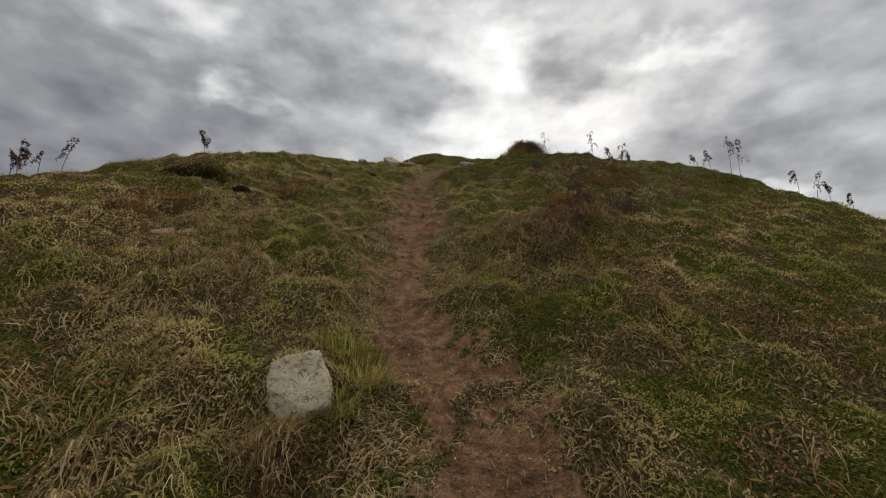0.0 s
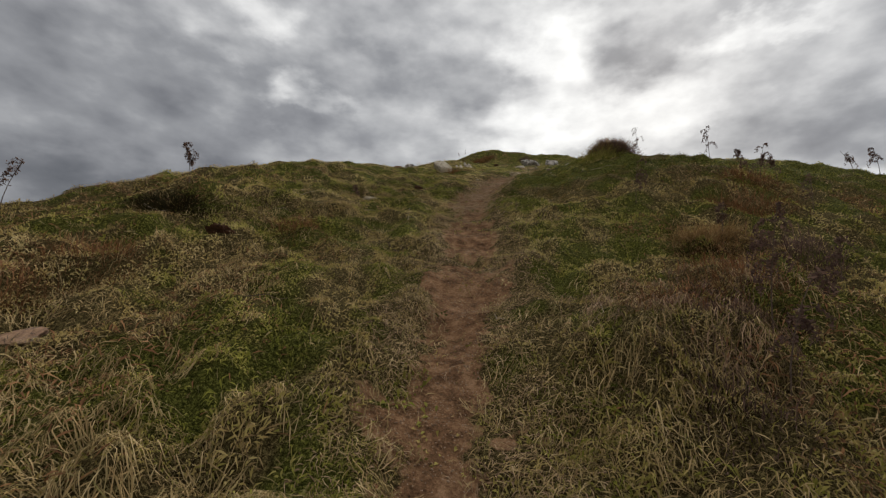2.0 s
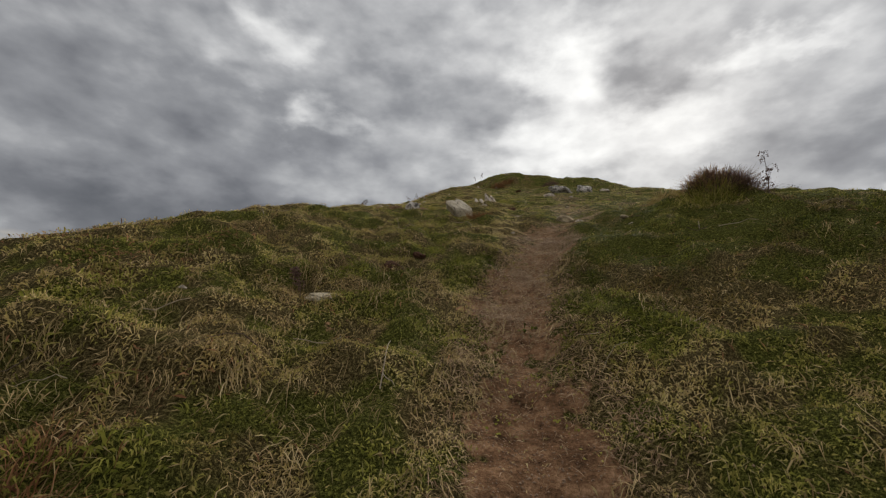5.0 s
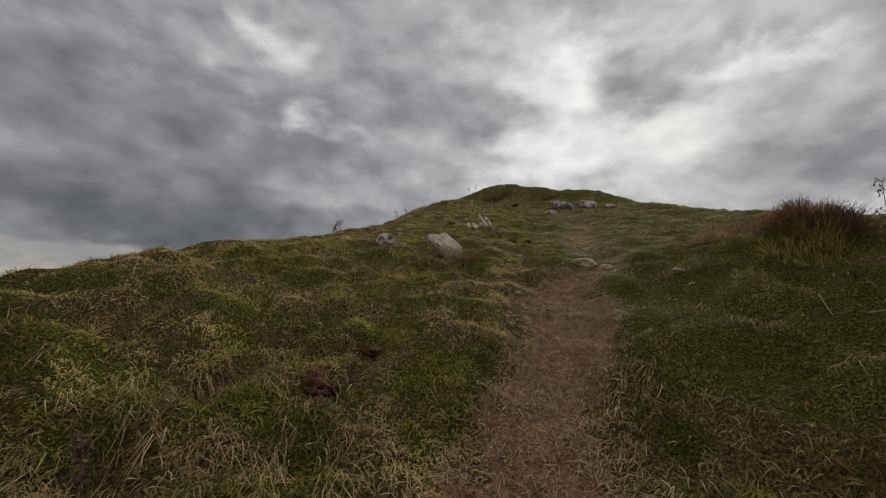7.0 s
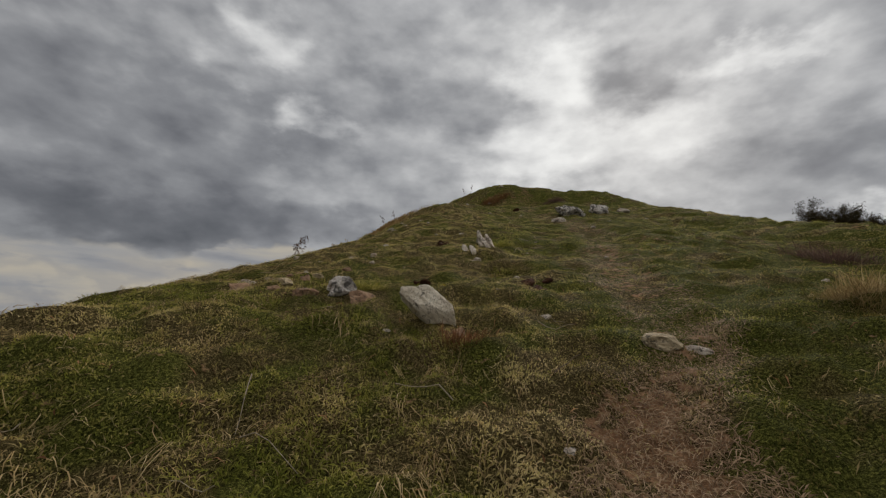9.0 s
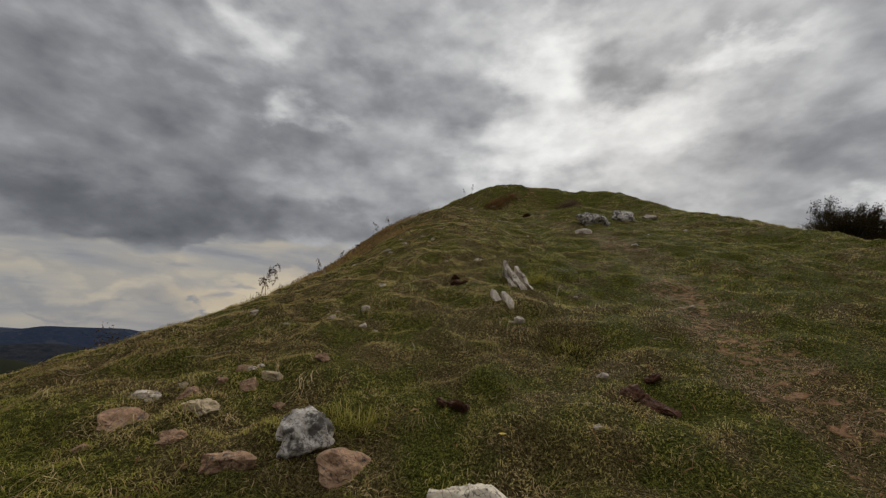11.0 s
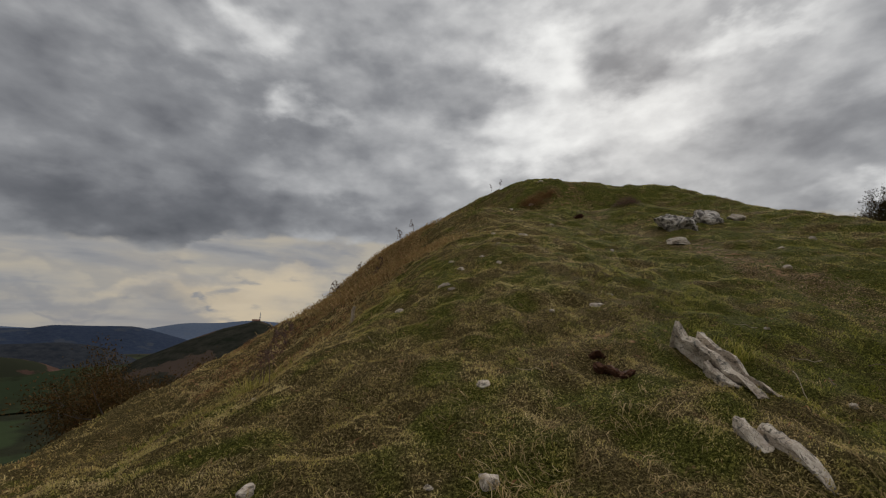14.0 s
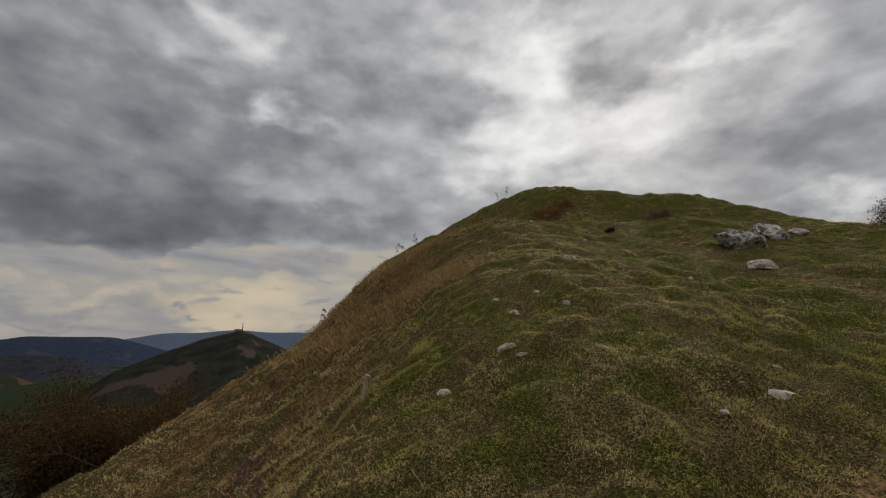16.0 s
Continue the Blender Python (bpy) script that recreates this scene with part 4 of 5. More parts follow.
def tube(bm, line, r0, r1, sides=5):
    """A tapered tube along a line of points, into bm."""
    rings = []
    for i, p in enumerate(line):
        ahead = (line[min(i + 1, len(line) - 1)] - line[max(i - 1, 0)]).normalized()
        a = ahead.cross(Vector((0.3, 0.9, 0.2))).normalized()
        b = ahead.cross(a)
        r = r0 + (r1 - r0) * i / (len(line) - 1)
        rings.append([bm.verts.new(p + (a * math.cos(2 * math.pi * k / sides) + b * math.sin(2 * math.pi * k / sides)) * r) for k in range(sides)])
    for low, high in zip(rings, rings[1:]):
        for k in range(sides):
            bm.faces.new((low[k], low[(k + 1) % sides], high[(k + 1) % sides], high[k]))
    bm.faces.new(rings[-1])


def leaf_mesh(name, centres, r, low, high, mat, seed):
    """Many small bent leaves round the given centres."""
    g = np.random.default_rng(seed)
    n = len(centres)
    a, b = g.normal(0, 1, (n, 3)), g.normal(0, 1, (n, 3))
    a /= np.linalg.norm(a, axis=1)[:, None]
    b -= (a * b).sum(1)[:, None] * a
    b /= np.linalg.norm(b, axis=1)[:, None]
    size = g.uniform(low, high, (n, 1))
    c = centres + g.normal(0, r, (n, 3))
    curl = np.cross(a, b) * size * 0.3
    points = np.stack([c - a * size, c - b * size * 0.4 + curl, c + a * size, c + b * size * 0.4 + curl], 1)
    first = np.arange(n)[:, None] * 4
    me = mesh_of(name, points.reshape(-1, 3), first + [0, 1, 2], first + [0, 2, 3])
    put_attribute(me, "tint", np.repeat(g.random(n), 4))
    put_attribute(me, "dry", np.repeat(g.random(n), 4))
    me.materials.append(mat)
    return me


def fern(x, y, height, seed, leafy=1.0, label="withered purple-brown fern stalk standing in the grass"):
    r = random.Random(seed)
    thing = new("fern_stalk")
    thing.location = (x, y, height_at(x, y) - 0.02)
    bend_x, bend_y = r.uniform(-0.3, 0.3), r.uniform(-0.2, 0.2)
    line = [Vector((bend_x * height * u * u, bend_y * height * u * u, height * u)) for u in (0, 0.25, 0.5, 0.75, 1.0)]
    bm = bmesh.new()
    tube(bm, line, 0.005, 0.0022)
    spots = []
    side = r.uniform(0, 6.28)
    for k in range(int(6 + 5 * leafy)):
        u = r.uniform(0.42, 1.0)
        root = Vector((bend_x * height * u * u, bend_y * height * u * u, height * u))
        a = side + r.gauss(0, 0.8)
        reach = height * r.uniform(0.12, 0.24) * (1.3 - u * 0.5)
        out = Vector((math.cos(a), math.sin(a), 0)) * reach
        twig = [root, root + out * 0.55 + Vector((0, 0, reach * 0.25)), root + out * 0.95 + Vector((0, 0, -reach * 0.1)), root + out * r.uniform(0.8, 1.1) + Vector((0, 0, -reach * r.uniform(0.4, 0.8)))]
        tube(bm, twig, 0.0022, 0.0009, 4)
        for _ in range(int(30 * leafy)):
            s = r.random() * 2.999
            spots.append(twig[int(s)].lerp(twig[int(s) + 1], s % 1))
    part("stem", bm, thing, STEM)
    part("frond", leaf_mesh("frond", np.array([tuple(s) for s in spots]), 0.010, 0.007, 0.021, PURPLE, seed), thing, None, "crumpled dead fronds")["kind"] = "stuff"
    return tagged(thing, label, "fern", "fern stalks")


for k, (x, y, h, leafy) in enumerate(((-4.1, 5.95, 0.45, 1.5), (-4.2, 6.4, 0.40, 0.5), (-4.05, 6.6, 0.55, 0.8), (-4.3, 6.1, 0.4, 1.2), (-2.36, 7.2, 0.55, 1.3), (-0.69, 9.05, 0.30, 0.7), (5.48, 9.84, 0.62, 0.9), (5.55, 8.67, 0.62, 1.2), (5.45, 8.75, 0.5, 1.2), (5.75, 8.6, 0.45, 0.9), (2.85, 4.75, 0.78, 1.4), (2.6, 4.3, 0.62, 1.2), (3.35, 7.9, 0.62, 1.0), (8.8, 10.2, 0.6, 1.2), (9.0, 9.75, 1.0, 1.2), (9.1, 9.6, 0.95, 1.1), (8.6, 10.5, 0.5, 1.0), (9.3, 8.3, 0.6, 1.0), (9.5, 8.1, 0.6, 0.6), (9.8, 8.1, 0.45, 1.2), (9.6, 7.5, 0.35, 0.9), (4.85, 11.4, 0.6, 0.4), (-4.1, 28.6, 0.45, 0.7), (-4.9, 28.1, 0.5, 0.7), (-3.5, 34.0, 0.6, 0.5), (1.3, 35.2, 0.6, 0.5), (0.9, 35.0, 0.5, 0.5), (-5.6, 31.8, 0.45, 0.6), (5.2, 7.3, 0.5, 0.5), (4.7, 11.2, 0.35, 0.5), (-2.9, 18.75, 0.75, 0.8), (-2.75, 18.5, 0.6, 0.4), (-2.6, 18.3, 0.4, 0.4), (-3.2, 19.3, 0.45, 0.5), (-3.1, 25.6, 0.6, 0.6), (-2.9, 26.6, 0.55, 0.7), (-2.6, 28.0, 0.7, 0.6), (-2.3, 29.0, 0.6, 0.5), (-3.5, 24.2, 0.5, 0.5), (-3.9, 22.5, 0.45, 0.6), (4.0, 5.6, 0.4, 0.9), (3.7, 6.6, 0.35, 0.9))):
    fern(x, y, h, 300 + k, leafy)


def tussock(x, y, radius, length, count, dry, mat, label, seed, name="grass_tussock"):
    """A clump of long grass, denser in the middle, hanging outwards."""
    g = np.random.default_rng(seed)
    a, q = g.uniform(0, 2 * math.pi, count), radius * np.sqrt(g.random(count)) * g.uniform(0.4, 1.0, count)
    bx, by = q * np.cos(a), q * np.sin(a)
    root = ground_z(x + bx, y + by) - height_at(x, y) - 0.015
    lean = np.clip(0.8 + 0.65 * q / radius + g.normal(0, 0.35, count), 0.1, 1.5)
    me = blade_mesh(name, bx, by, length * g.uniform(0.3, 1.15, count) * (0.5 + fbm(x + bx, y + by, 0.22, 2, 201)), g.uniform(0.003, 0.007, count), lean, a + g.normal(0, 1.1, count), g.random(count), np.clip(g.normal(dry, 0.28, count), 0, 1), mat, root)
    ob = new(name, me)
    ob.location = (x, y, height_at(x, y))
    return tagged(ob, label, "grass", "tussocks", "stuff" if name == "grass_tussock" else "")



def overhang(x, y, radius, low, high, count, mat, label, seed):
    """Long dead grass that arches off a mound and hangs downhill."""
    g = np.random.default_rng(seed)
    locks = count // 9
    a, q = g.uniform(0, 2 * math.pi, locks), radius * np.sqrt(g.random(locks))
    many = lambda v: np.repeat(v, 9)
    n = locks * 9
    way_down = many(g.uniform(-math.pi * 1.1, math.pi * 0.3, locks)) + g.normal(0, 0.6, n)
    me = strand_mesh("long_grass", x + many(q * np.cos(a)) + g.normal(0, 0.02, n), y + many(q * np.sin(a)) + g.normal(0, 0.02, n), g.uniform(low, high, n), g.uniform(0.0025, 0.0055, n), way_down, many(g.normal(0, 0.5, locks)) + g.normal(0, 0.3, n), many(g.uniform(0.02, 0.08, locks)) * g.uniform(0.6, 1.2, n), np.clip(many(0.75 * g.random(locks) ** 1.5) + g.normal(0, 0.15, n), 0, 1), np.clip(g.normal(0.85, 0.2, n), 0, 1), mat)
    return tagged(new("long_grass", me), label, "grass", "tussocks")


overhang(2.1, 4.55, 0.45, 0.08, 0.22, 380, STRAW, "long grey-tan dead grass hanging over a mound", 301)
overhang(2.55, 4.75, 0.45, 0.08, 0.24, 450, TRODDEN, "long straw-coloured dead grass arching off a mound", 302)
overhang(2.2, 5.2, 0.5, 0.08, 0.20, 500, TRODDEN, "long brown dead grass on top of a mound", 303)
overhang(3.1, 5.3, 0.55, 0.08, 0.20, 500, TRODDEN, "long brown dead grass hanging over dark weeds", 304)
overhang(1.75, 4.3, 0.35, 0.08, 0.20, 260, STRAW, "long bleached grass at the foot of a mound", 305)
overhang(3.5, 6.3, 0.5, 0.14, 0.34, 600, RUSTGRASS, "long tawny dead grass standing over a hollow", 306)
overhang(-0.3, 2.0, 0.6, 0.07, 0.18, 600, STRAW, "long bleached grass combed downhill beside a boulder", 308)
overhang(-0.9, 4.2, 0.6, 0.07, 0.20, 500, STRAW, "long bleached grass lying downhill", 309)
overhang(-0.5, 9.3, 0.6, 0.07, 0.20, 600, STRAW, "long bleached grass on a low bank", 310)
tussock(2.3, 4.4, 0.6, 0.12, 900, 0.6, TURF, "big overhanging tussock of grey dead grass", 1)
tussock(2.65, 4.6, 0.65, 0.14, 500, 0.8, STRAW, "tussock of straw-coloured dead grass", 2)
tussock(2.3, 4.3, 0.55, 0.12, 1500, 0.4, PURPLE, "clump of dark dead bracken under a tussock", 3, "bracken_clump")
# Near-black stems paint the shade under the overhanging grass and bracken.
tussock(2.35, 4.4, 0.45, 0.08, 1300, 0.4, LEAF_AND_SHADE, "dark stems standing in for the shade under a tussock", 61, "hollow_shade")
tussock(3.35, 6.32, 0.48, 0.11, 1400, 0.5, LEAF_AND_SHADE, "dark stems standing in for the shade under dead bracken", 62, "hollow_shade")
tussock(3.55, 6.62, 0.5, 0.26, 1500, 0.7, RUSTGRASS, "overhanging tussock of tawny dead bracken", 63, "bracken_clump")
tussock(2.5, 5.15, 0.5, 0.18, 800, 0.6, BRACKEN, "rusty bracken hanging over a dark hollow", 64, "bracken_clump")
tussock(2.9, 5.0, 0.45, 0.09, 1300, 0.5, LEAF_AND_SHADE, "dark stems standing in for shade in a hollow of the slope", 65, "hollow_shade")
tussock(2.6, 5.0, 0.5, 0.13, 1500, 0.5, PURPLE, "withered dark weeds in the grass", 66, "weed_patch")
tussock(-1.9, 4.75, 0.35, 0.12, 900, 0.5, BRACKEN, "rusty bracken litter in the grass", 67, "bracken_clump")
tussock(4.6, 7.6, 0.7, 0.22, 1600, 0.5, BRACKEN, "patch of rusty dead bracken on the slope", 26, "bracken_clump")
tussock(4.1, 6.2, 0.6, 0.22, 1400, 0.5, PURPLE, "patch of dark withered bracken on the slope", 27, "bracken_clump")
tussock(5.3, 8.5, 0.6, 0.22, 1200, 0.5, BRACKEN, "patch of rusty dead bracken near the brow", 28, "bracken_clump")
tussock(-0.9, 6.9, 0.4, 0.16, 900, 0.5, BRACKEN, "patch of rusty dead bracken beside the trail", 29, "bracken_clump")
tussock(-1.9, 5.4, 0.6, 0.16, 1300, 0.5, BRACKEN, "flattened rusty bracken on the slope", 30, "bracken_clump")
tussock(3.1, 5.5, 0.65, 0.20, 1100, 0.5, BRACKEN, "clump of reddish dead bracken", 4, "bracken_clump")
# Two more dark clumps, coloured as the shade of the overhung left bank.
tussock(-2.3, 6.75, 0.48, 0.13, 4200, 0.25, LEAF_AND_SHADE, "dark stems standing in for the shade of an overhung hollow", 5, "hollow_shade")
tussock(-1.95, 6.65, 0.35, 0.09, 1200, 0.3, LEAF_AND_SHADE, "dark stems standing in for shade in a hollow of the slope", 6, "hollow_shade")
tussock(4.25, 11.75, 0.6, 0.25, 1700, 0.8, RUSTGRASS, "tall tussock of tawny dead grass on a hummock", 7)
tussock(4.4, 11.65, 0.58, 0.25, 3600, 0.6, PURPLE, "brown bracken growing through a tall tussock", 8, "bracken_clump")
tussock(4.0, 11.3, 0.5, 0.24, 1600, 0.15, TURF, "green grass tussock at the foot of a hummock", 9)
tussock(0.24, 2.10, 0.20, 0.12, 800, 0.5, TURF, "tussock of mixed grass in front of a boulder", 72)
tussock(0.56, 2.16, 0.16, 0.13, 600, 0.2, TURF, "green tussock leaning on a boulder", 73)
tussock(0.55, 2.75, 0.28, 0.16, 1500, 0.1, TURF, "green tussock growing behind a boulder", 10)
tussock(0.68, 2.45, 0.2, 0.15, 700, 0.5, TURF, "tussock beside a boulder", 11)
tussock(0.3, 1.95, 0.22, 0.14, 600, 0.6, BRACKEN, "reddish dead bracken at the foot of a boulder", 12, "bracken_clump")
tussock(-0.2, 14.15, 0.25, 0.13, 1000, 0.1, TURF, "green tussock beside a lichened outcrop", 13)
tussock(1.6, 18.05, 0.35, 0.16, 1300, 0.05, TURF, "green tussock beside a long limestone slab", 14)
tussock(0.85, 12.75, 0.28, 0.14, 800, 0.5, BRACKEN, "dark litter under a leaning slab", 15, "bracken_clump")
tussock(6.6, 16.4, 0.8, 0.28, 2200, 0.7, PURPLE, "dark brown patch of withered weeds", 16, "weed_patch")
tussock(4.3, 13.3, 0.45, 0.26, 1500, 0.9, STRAW, "pale bleached grass tussock beside the trail", 17)
tussock(2.3, 31.7, 0.7, 0.35, 2200, 0.85, BRACKEN, "brown bracken clump under the hilltop", 18, "bracken_clump")
tussock(3.0, 32.2, 0.5, 0.3, 1000, 0.6, BRACKEN, "brown bracken clump near the hilltop", 19, "bracken_clump")
tussock(5.0, 28.9, 0.55, 0.26, 1500, 0.5, PURPLE, "dark withered weeds on the pasture", 20, "weed_patch")
tussock(0.4, 33.4, 0.7, 0.4, 2000, 0.8, STRAW, "tall dry grass on the brow of the hill", 21)
tussock(-0.6, 31.6, 0.6, 0.35, 1500, 0.8, STRAW, "tall dry grass along the steep edge", 22)
tussock(-2.9, 18.7, 0.4, 0.22, 900, 0.3, TURF, "grass tussock on the steep edge", 23)
tussock(-1.8, 20.9, 0.25, 0.16, 700, 0.4, TURF, "dark grass tussock on the slope", 24)
tussock(1.5, 15.5, 0.5, 0.08, 1300, 0.0, LEAF_AND_SHADE, "dark green weeds in a hollow of the turf", 71, "weed_patch")
tussock(1.45, 15.6, 0.4, 0.11, 900, 0.05, TURF, "dark green flattened tussock", 25)

# Rusty bracken along the steep left edge.
count = 26000


def edge_weight(x, y):
    crest = -2.0 - 0.9 * np.sin((y - 22) * 0.22) * 0.6
    return np.exp(-(((x - crest + 0.3) / 1.15) ** 2)) * step(y, 22.5, 25) * (1 - step(y, 31, 33)) * step(fbm(x, y, 1.2, 3, 161), 0.40, 0.62) + 0.15 * np.exp(-(((x + 3.4) / 1.1) ** 2)) * step(y, 19, 22) * step(fbm(x, y, 1.2, 3, 165), 0.5, 0.65)


ex, ey = scatter(count, -5.5, 0.5, 18.5, 33.5, edge_weight)
thicket = blade_mesh("bracken_thicket", ex, ey, RNG.uniform(0.08, 0.24, count), RNG.uniform(0.006, 0.016, count), RNG.uniform(0.2, 1.25, count), RNG.uniform(0, 6.3, count), RNG.random(count), RNG.random(count), RUSTGRASS)
tagged(new("bracken_thicket", thicket), "rust-coloured dead bracken along the steep edge", "bracken", kind="stuff")


def twigs(bm, root, ahead, length, r, depth, rng, tips):
    line = [root]
    for _ in range(3):
        ahead = (ahead + Vector((rng.gauss(0, 0.25), rng.gauss(0, 0.25), rng.gauss(0.05, 0.2)))).normalized()
        line.append(line[-1] + ahead * length / 3)
    tube(bm, line, r, r * 0.55, 5 if depth > 1 else 3)
    tips.extend(tuple(p) for p in line[1:])
    if depth:
        for _ in range(rng.choice((2, 3, 3))):
            at = line[rng.choice((1, 2, 3))]
            side = (ahead + Vector((rng.gauss(0, 0.6), rng.gauss(0, 0.6), rng.gauss(0.1, 0.4)))).normalized()
            twigs(bm, at, side, length * rng.uniform(0.55, 0.8), r * 0.55, depth - 1, rng, tips)


def shrub(x, y, height, seed):
    """A leafless thorny shrub of many stems."""
    rng = random.Random(seed)
    thing = new("shrub")
    thing.location = (x, y, height_at(x, y) - 0.05)
    bm, tips = bmesh.new(), []
    for _ in range(16):
        a = rng.uniform(0, 6.28)
        twigs(bm, Vector((math.cos(a) * 0.2, math.sin(a) * 0.2, 0)), Vector((math.cos(a) * 0.8, math.sin(a) * 0.8, 0.9)), height * 0.42, 0.035, 3, rng, tips)
    part("stem", bm, thing, BARK)
    spots = np.repeat(np.array(tips), 20, 0)
    part("leaves", leaf_mesh("leaves", spots, 0.14, 0.03, 0.075, LEAF_AND_SHADE, seed), thing, None, "sparse dark withered leaves")["kind"] = "stuff"
    return tagged(thing, "dark half-bare thorn shrub on the far pasture", "shrub", "far shrubs")


shrub(29.6, 44.0, 4.2, 5)
shrub(31.8, 43.6, 3.2, 6)
shrub(33.6, 43.0, 1.8, 7)


def tree(x, y, height, seed):
    """A broad autumn tree: trunk with limbs and a ragged crown of small leaves."""
    rng = random.Random(seed)
    thing = new("tree")
    thing.location = (x, y, height_at(x, y) - 0.2)
    bm, tips = bmesh.new(), []
    trunk = [Vector((0, 0, 0)), Vector((rng.uniform(-0.3, 0.3), rng.uniform(-0.3, 0.3), height * 0.25)), Vector((rng.uniform(-0.6, 0.6), rng.uniform(-0.6, 0.6), height * 0.5))]
    tube(bm, trunk, height * 0.028, height * 0.016, 8)
    for k in range(9):
        a = k * 2.4
        twigs(bm, trunk[1].lerp(trunk[2], rng.random()), Vector((math.cos(a), math.sin(a), rng.uniform(0.3, 1.5))).normalized(), height * rng.uniform(0.24, 0.34), height * 0.010, 2, rng, tips)
    part("trunk", bm, thing, BARK)
    spots = np.repeat(np.array(tips), 95, 0)
    part("crown", leaf_mesh("crown", spots, height * 0.042, 0.06, 0.14, AUTUMN, seed), thing, None, "ragged brown-green autumn leaves")["kind"] = "stuff"
    return tagged(thing, "dark autumn tree on the slope below the hill", "tree", "trees below the hill")


for k, (x, y, h) in enumerate(((-25.0, 46.4, 13.0), (-23.7, 46.2, 13.7), (-24.1, 48.3, 14.5), (-22.7, 48.0, 13.8), (-23.0, 50.3, 13.9), (-34.8, 65.2, 17.8), (-32.4, 66.8, 17.4))):
    tree(x, y, h, 500 + k)


def mast(x, y, z, height):
    thing = new("radio_mast")
    thing.location = (x, y, z)
    for name, line, r0, r1 in (("pole", [Vector((0, 0, -6)), Vector((0, 0, height * 0.6)), Vector((0, 0, height))], 0.9, 0.35), ("lower_ring", [Vector((-1.6, 0, height * 0.5)), Vector((0, 0, height * 0.5)), Vector((1.6, 0, height * 0.5))], 0.5, 0.5), ("upper_ring", [Vector((-1.2, 0, height * 0.75)), Vector((0, 0, height * 0.75)), Vector((1.2, 0, height * 0.75))], 0.4, 0.4)):
        bm = bmesh.new()
        tube(bm, line, r0, r1, 6)
        part(name, bm, thing, STEEL)
    return tagged(thing, "thin grey radio mast on a far hilltop", "mast")


def house(x, y, z, w, d, h, turn, label):
    thing = new("house")
    thing.matrix_world = pose(x, y, z, 0, 0, turn)
    bm = bmesh.new()
    bmesh.ops.create_cube(bm, size=1.0, matrix=Matrix.Translation((0, 0, h / 2 - 2)) @ Matrix.Diagonal((w, d, h + 4, 1)))
    part("wall", bm, thing, WALLS)
    bm = bmesh.new()
    for s in (-1, 1):
        eave, top = Vector((0, s * (d / 2 + 0.4), h - 0.2)), Vector((0, 0, h + d * 0.28))
        a, b = Vector((-w / 2 - 0.4, 0, 0)), Vector((w / 2 + 0.4, 0, 0))
        low = [bm.verts.new(p) for p in (eave + a, eave + b, top + b, top + a)]
        high = [bm.verts.new(v.co + Vector((0, 0, 0.3))) for v in low]
        bm.faces.new(high), bm.faces.new(low[::-1])
        for k in range(4):
            bm.faces.new((low[k], low[(k + 1) % 4], high[(k + 1) % 4], high[k]))
    part("roof", bm, thing, ROOF)
    for k in range(3):
        bm = bmesh.new()
        bmesh.ops.create_cube(bm, size=1.0, matrix=Matrix.Translation(((k - 1) * w * 0.3, -d / 2, h * 0.5)) @ Matrix.Diagonal((w * 0.1, 0.2, h * 0.25, 1)))
        part("window", bm, thing, BARK)
    return tagged(thing, label, "house", "far houses")


def far_place(azimuth, distance):
    return -1.5 + distance * math.sin(radians(azimuth)), 16 + distance * math.cos(radians(azimuth))


mx, my = far_place(-23.9, 815)
mast(mx, my, 17, 17)
hx, hy = far_place(-24.3, 812)
house(hx, hy, 16, 12, 8, 4, 20, "small white building on a far hilltop")
for azimuth, distance in ((-43.6, 900), (-42.9, 960), (-38.2, 1010), (-45.5, 880)):
    hx, hy = far_place(azimuth, distance)
    house(hx, hy, height_at(hx, hy), 14, 10, 6, 30 + azimuth * 3, "white farmhouse with a red tiled roof in the valley")

# ---- small things ----


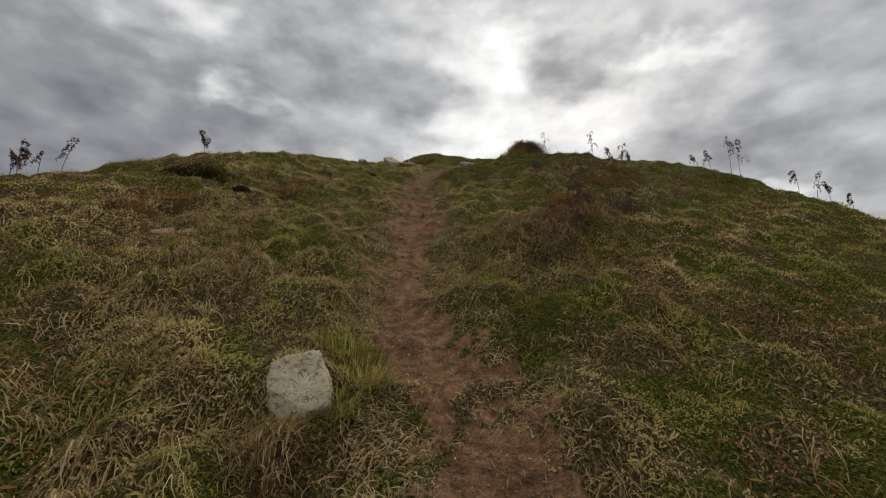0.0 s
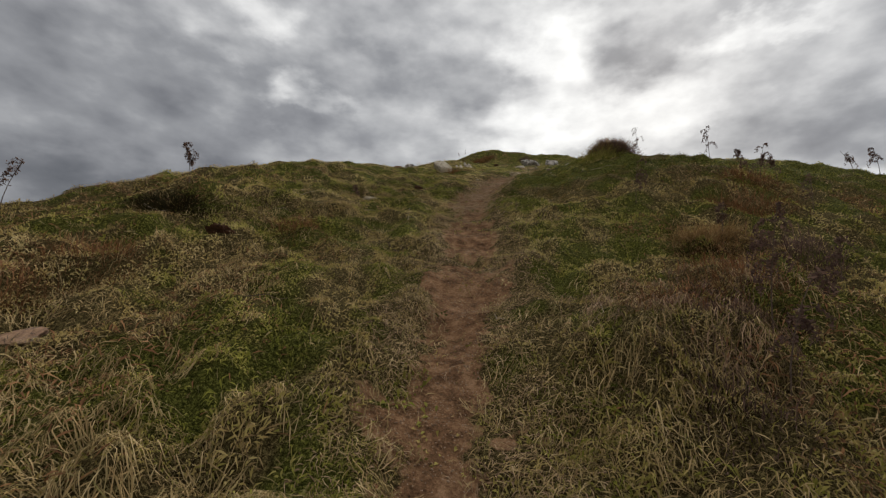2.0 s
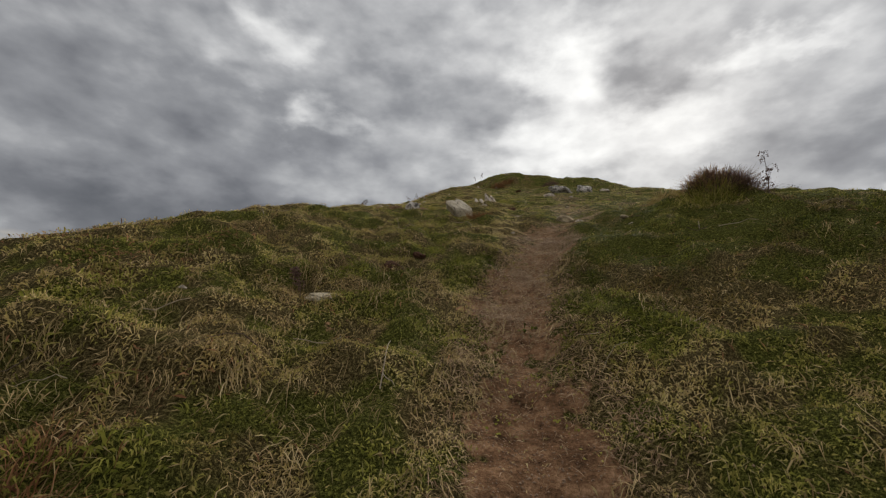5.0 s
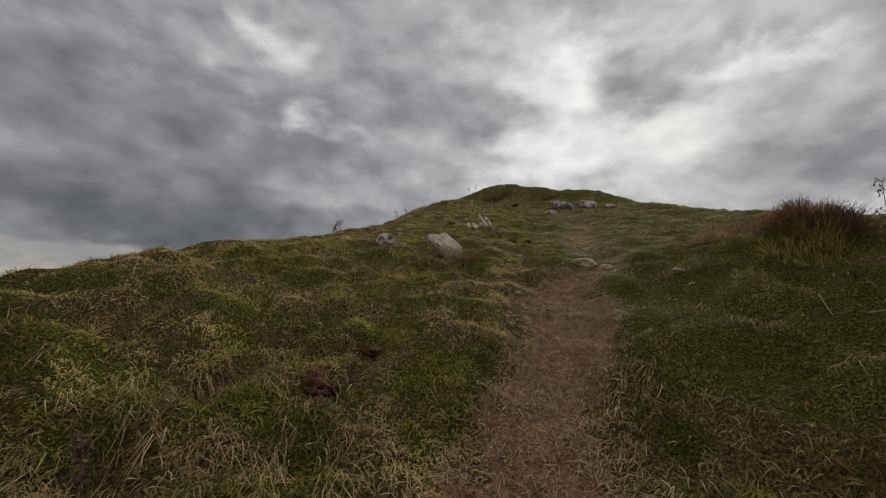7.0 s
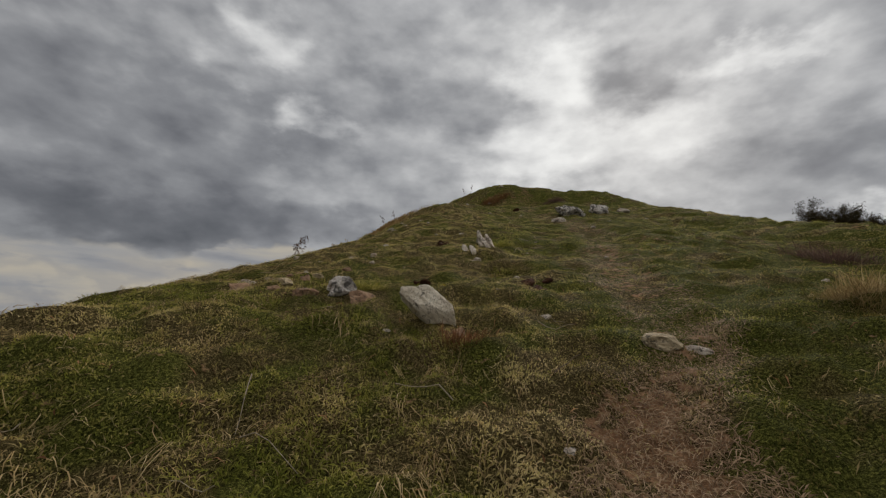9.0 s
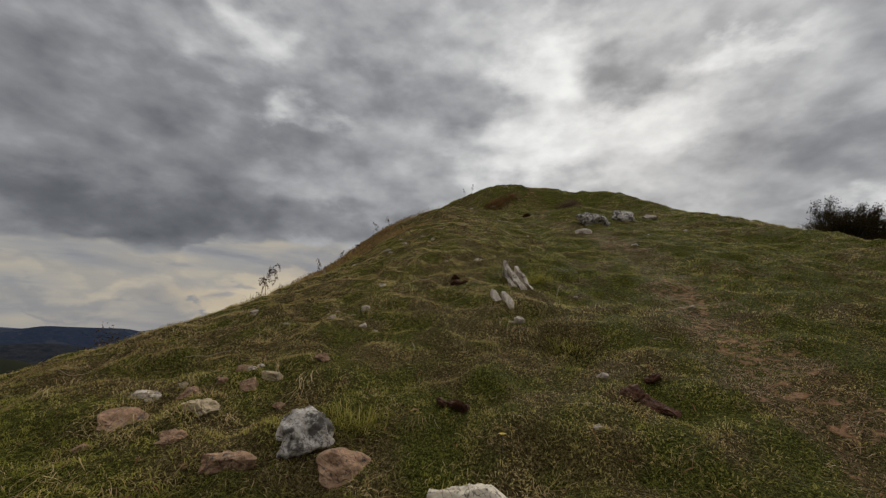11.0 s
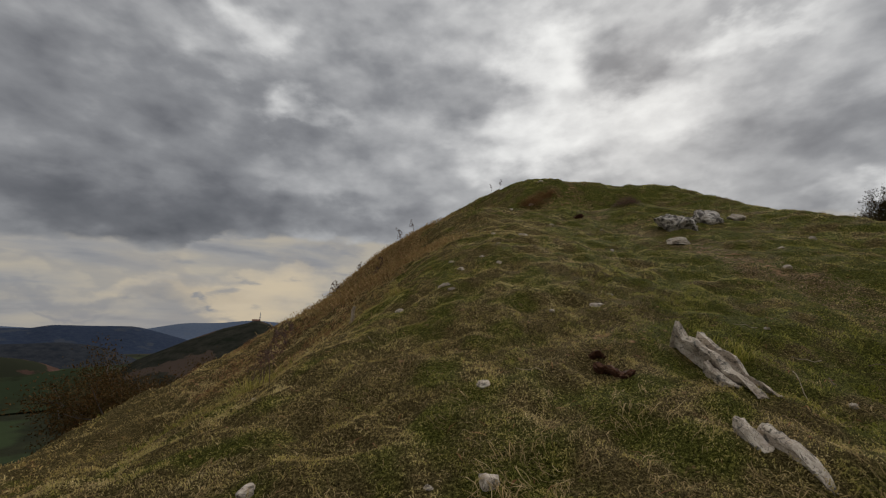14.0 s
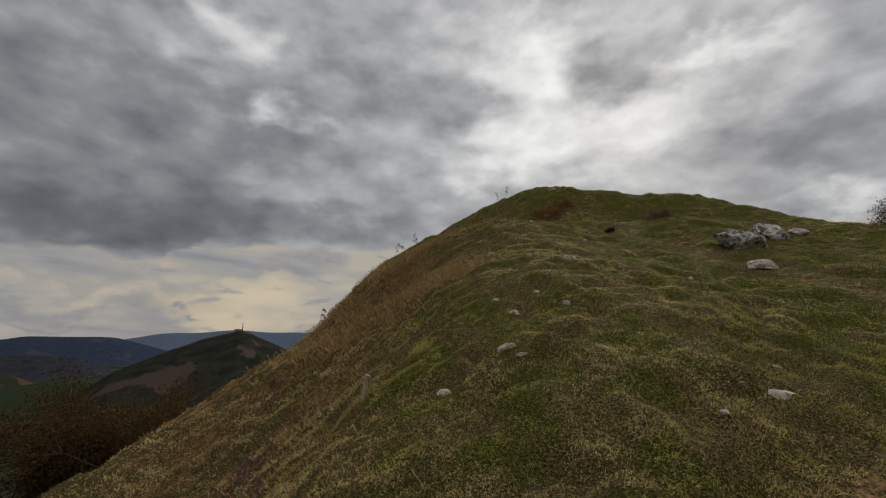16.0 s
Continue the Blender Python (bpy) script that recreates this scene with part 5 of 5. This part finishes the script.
def stake(x, y, height, tilt, label):
    bm = bmesh.new()
    tube(bm, [Vector((0, 0, -0.08)), Vector((0.008, 0, height * 0.4)), Vector((-0.004, 0.006, height * 0.75)), Vector((0.012, 0, height))], 0.03, 0.024, 7)
    me = bpy.data.meshes.new("wooden_stake")
    bm.to_mesh(me)
    bm.free()
    me.materials.append(WOOD)
    ob = new("wooden_stake", me)
    ob.matrix_world = pose(x, y, height_at(x, y), 0, tilt, 0)
    return tagged(ob, label, "stake")


stake(-2.34, 20.42, 0.24, 8, "short weathered wooden stake stuck in the slope")


def stick(x, y, length, turn, r, seed):
    rng = random.Random(seed)
    bm = bmesh.new()
    line = []
    for k in range(5):
        u = (k / 4 - 0.5) * length
        a, b = x + u * math.cos(turn), y + u * math.sin(turn)
        line.append(Vector((a, b, height_at(a, b) + 0.03 + rng.uniform(0, 0.025))))
    tube(bm, line, r, r * 0.5, 5)
    me = bpy.data.meshes.new("dead_stalk")
    bm.to_mesh(me)
    bm.free()
    me.materials.append(WOOD if seed % 3 else STEM)
    return tagged(new("dead_stalk", me), "bleached dead bracken stalk lying on the grass", "stalk", "dead stalks")


for k in range(70):
    sx = random.uniform(-2.6, 4.2)
    sy = random.uniform(1.6, 19.0)
    stick(sx + float(np.interp(sy, [9, 16], [0, -1.0])), sy, random.uniform(0.12, 0.4), random.uniform(0, 6.28), random.uniform(0.002, 0.0045), k)


def dandelion(x, y):
    thing = new("dandelion")
    thing.location = (x, y, height_at(x, y))
    bm = bmesh.new()
    tube(bm, [Vector((0, 0, 0)), Vector((0.005, 0, 0.05)), Vector((0.0, 0, 0.09))], 0.002, 0.0018)
    part("stem", bm, thing, STEM)
    bm = bmesh.new()
    for ring, (count, r, z) in enumerate(((16, 0.02, 0.091), (12, 0.015, 0.094), (8, 0.009, 0.097))):
        for k in range(count):
            a = 2 * math.pi * (k + 0.5 * ring) / count
            d, s = Vector((math.cos(a), math.sin(a), 0.25)), Vector((-math.sin(a), math.cos(a), 0)) * 0.0032
            p = Vector((0, 0, z))
            bm.faces.new([bm.verts.new(q) for q in (p - s * 0.4, p + d * r - s, p + d * r * 1.1, p + d * r + s, p + s * 0.4)])
    part("petals", bm, thing, PETAL, "bright yellow petals")
    return tagged(thing, "single yellow dandelion in the grass", "flower")


dandelion(0.64, 13.83)
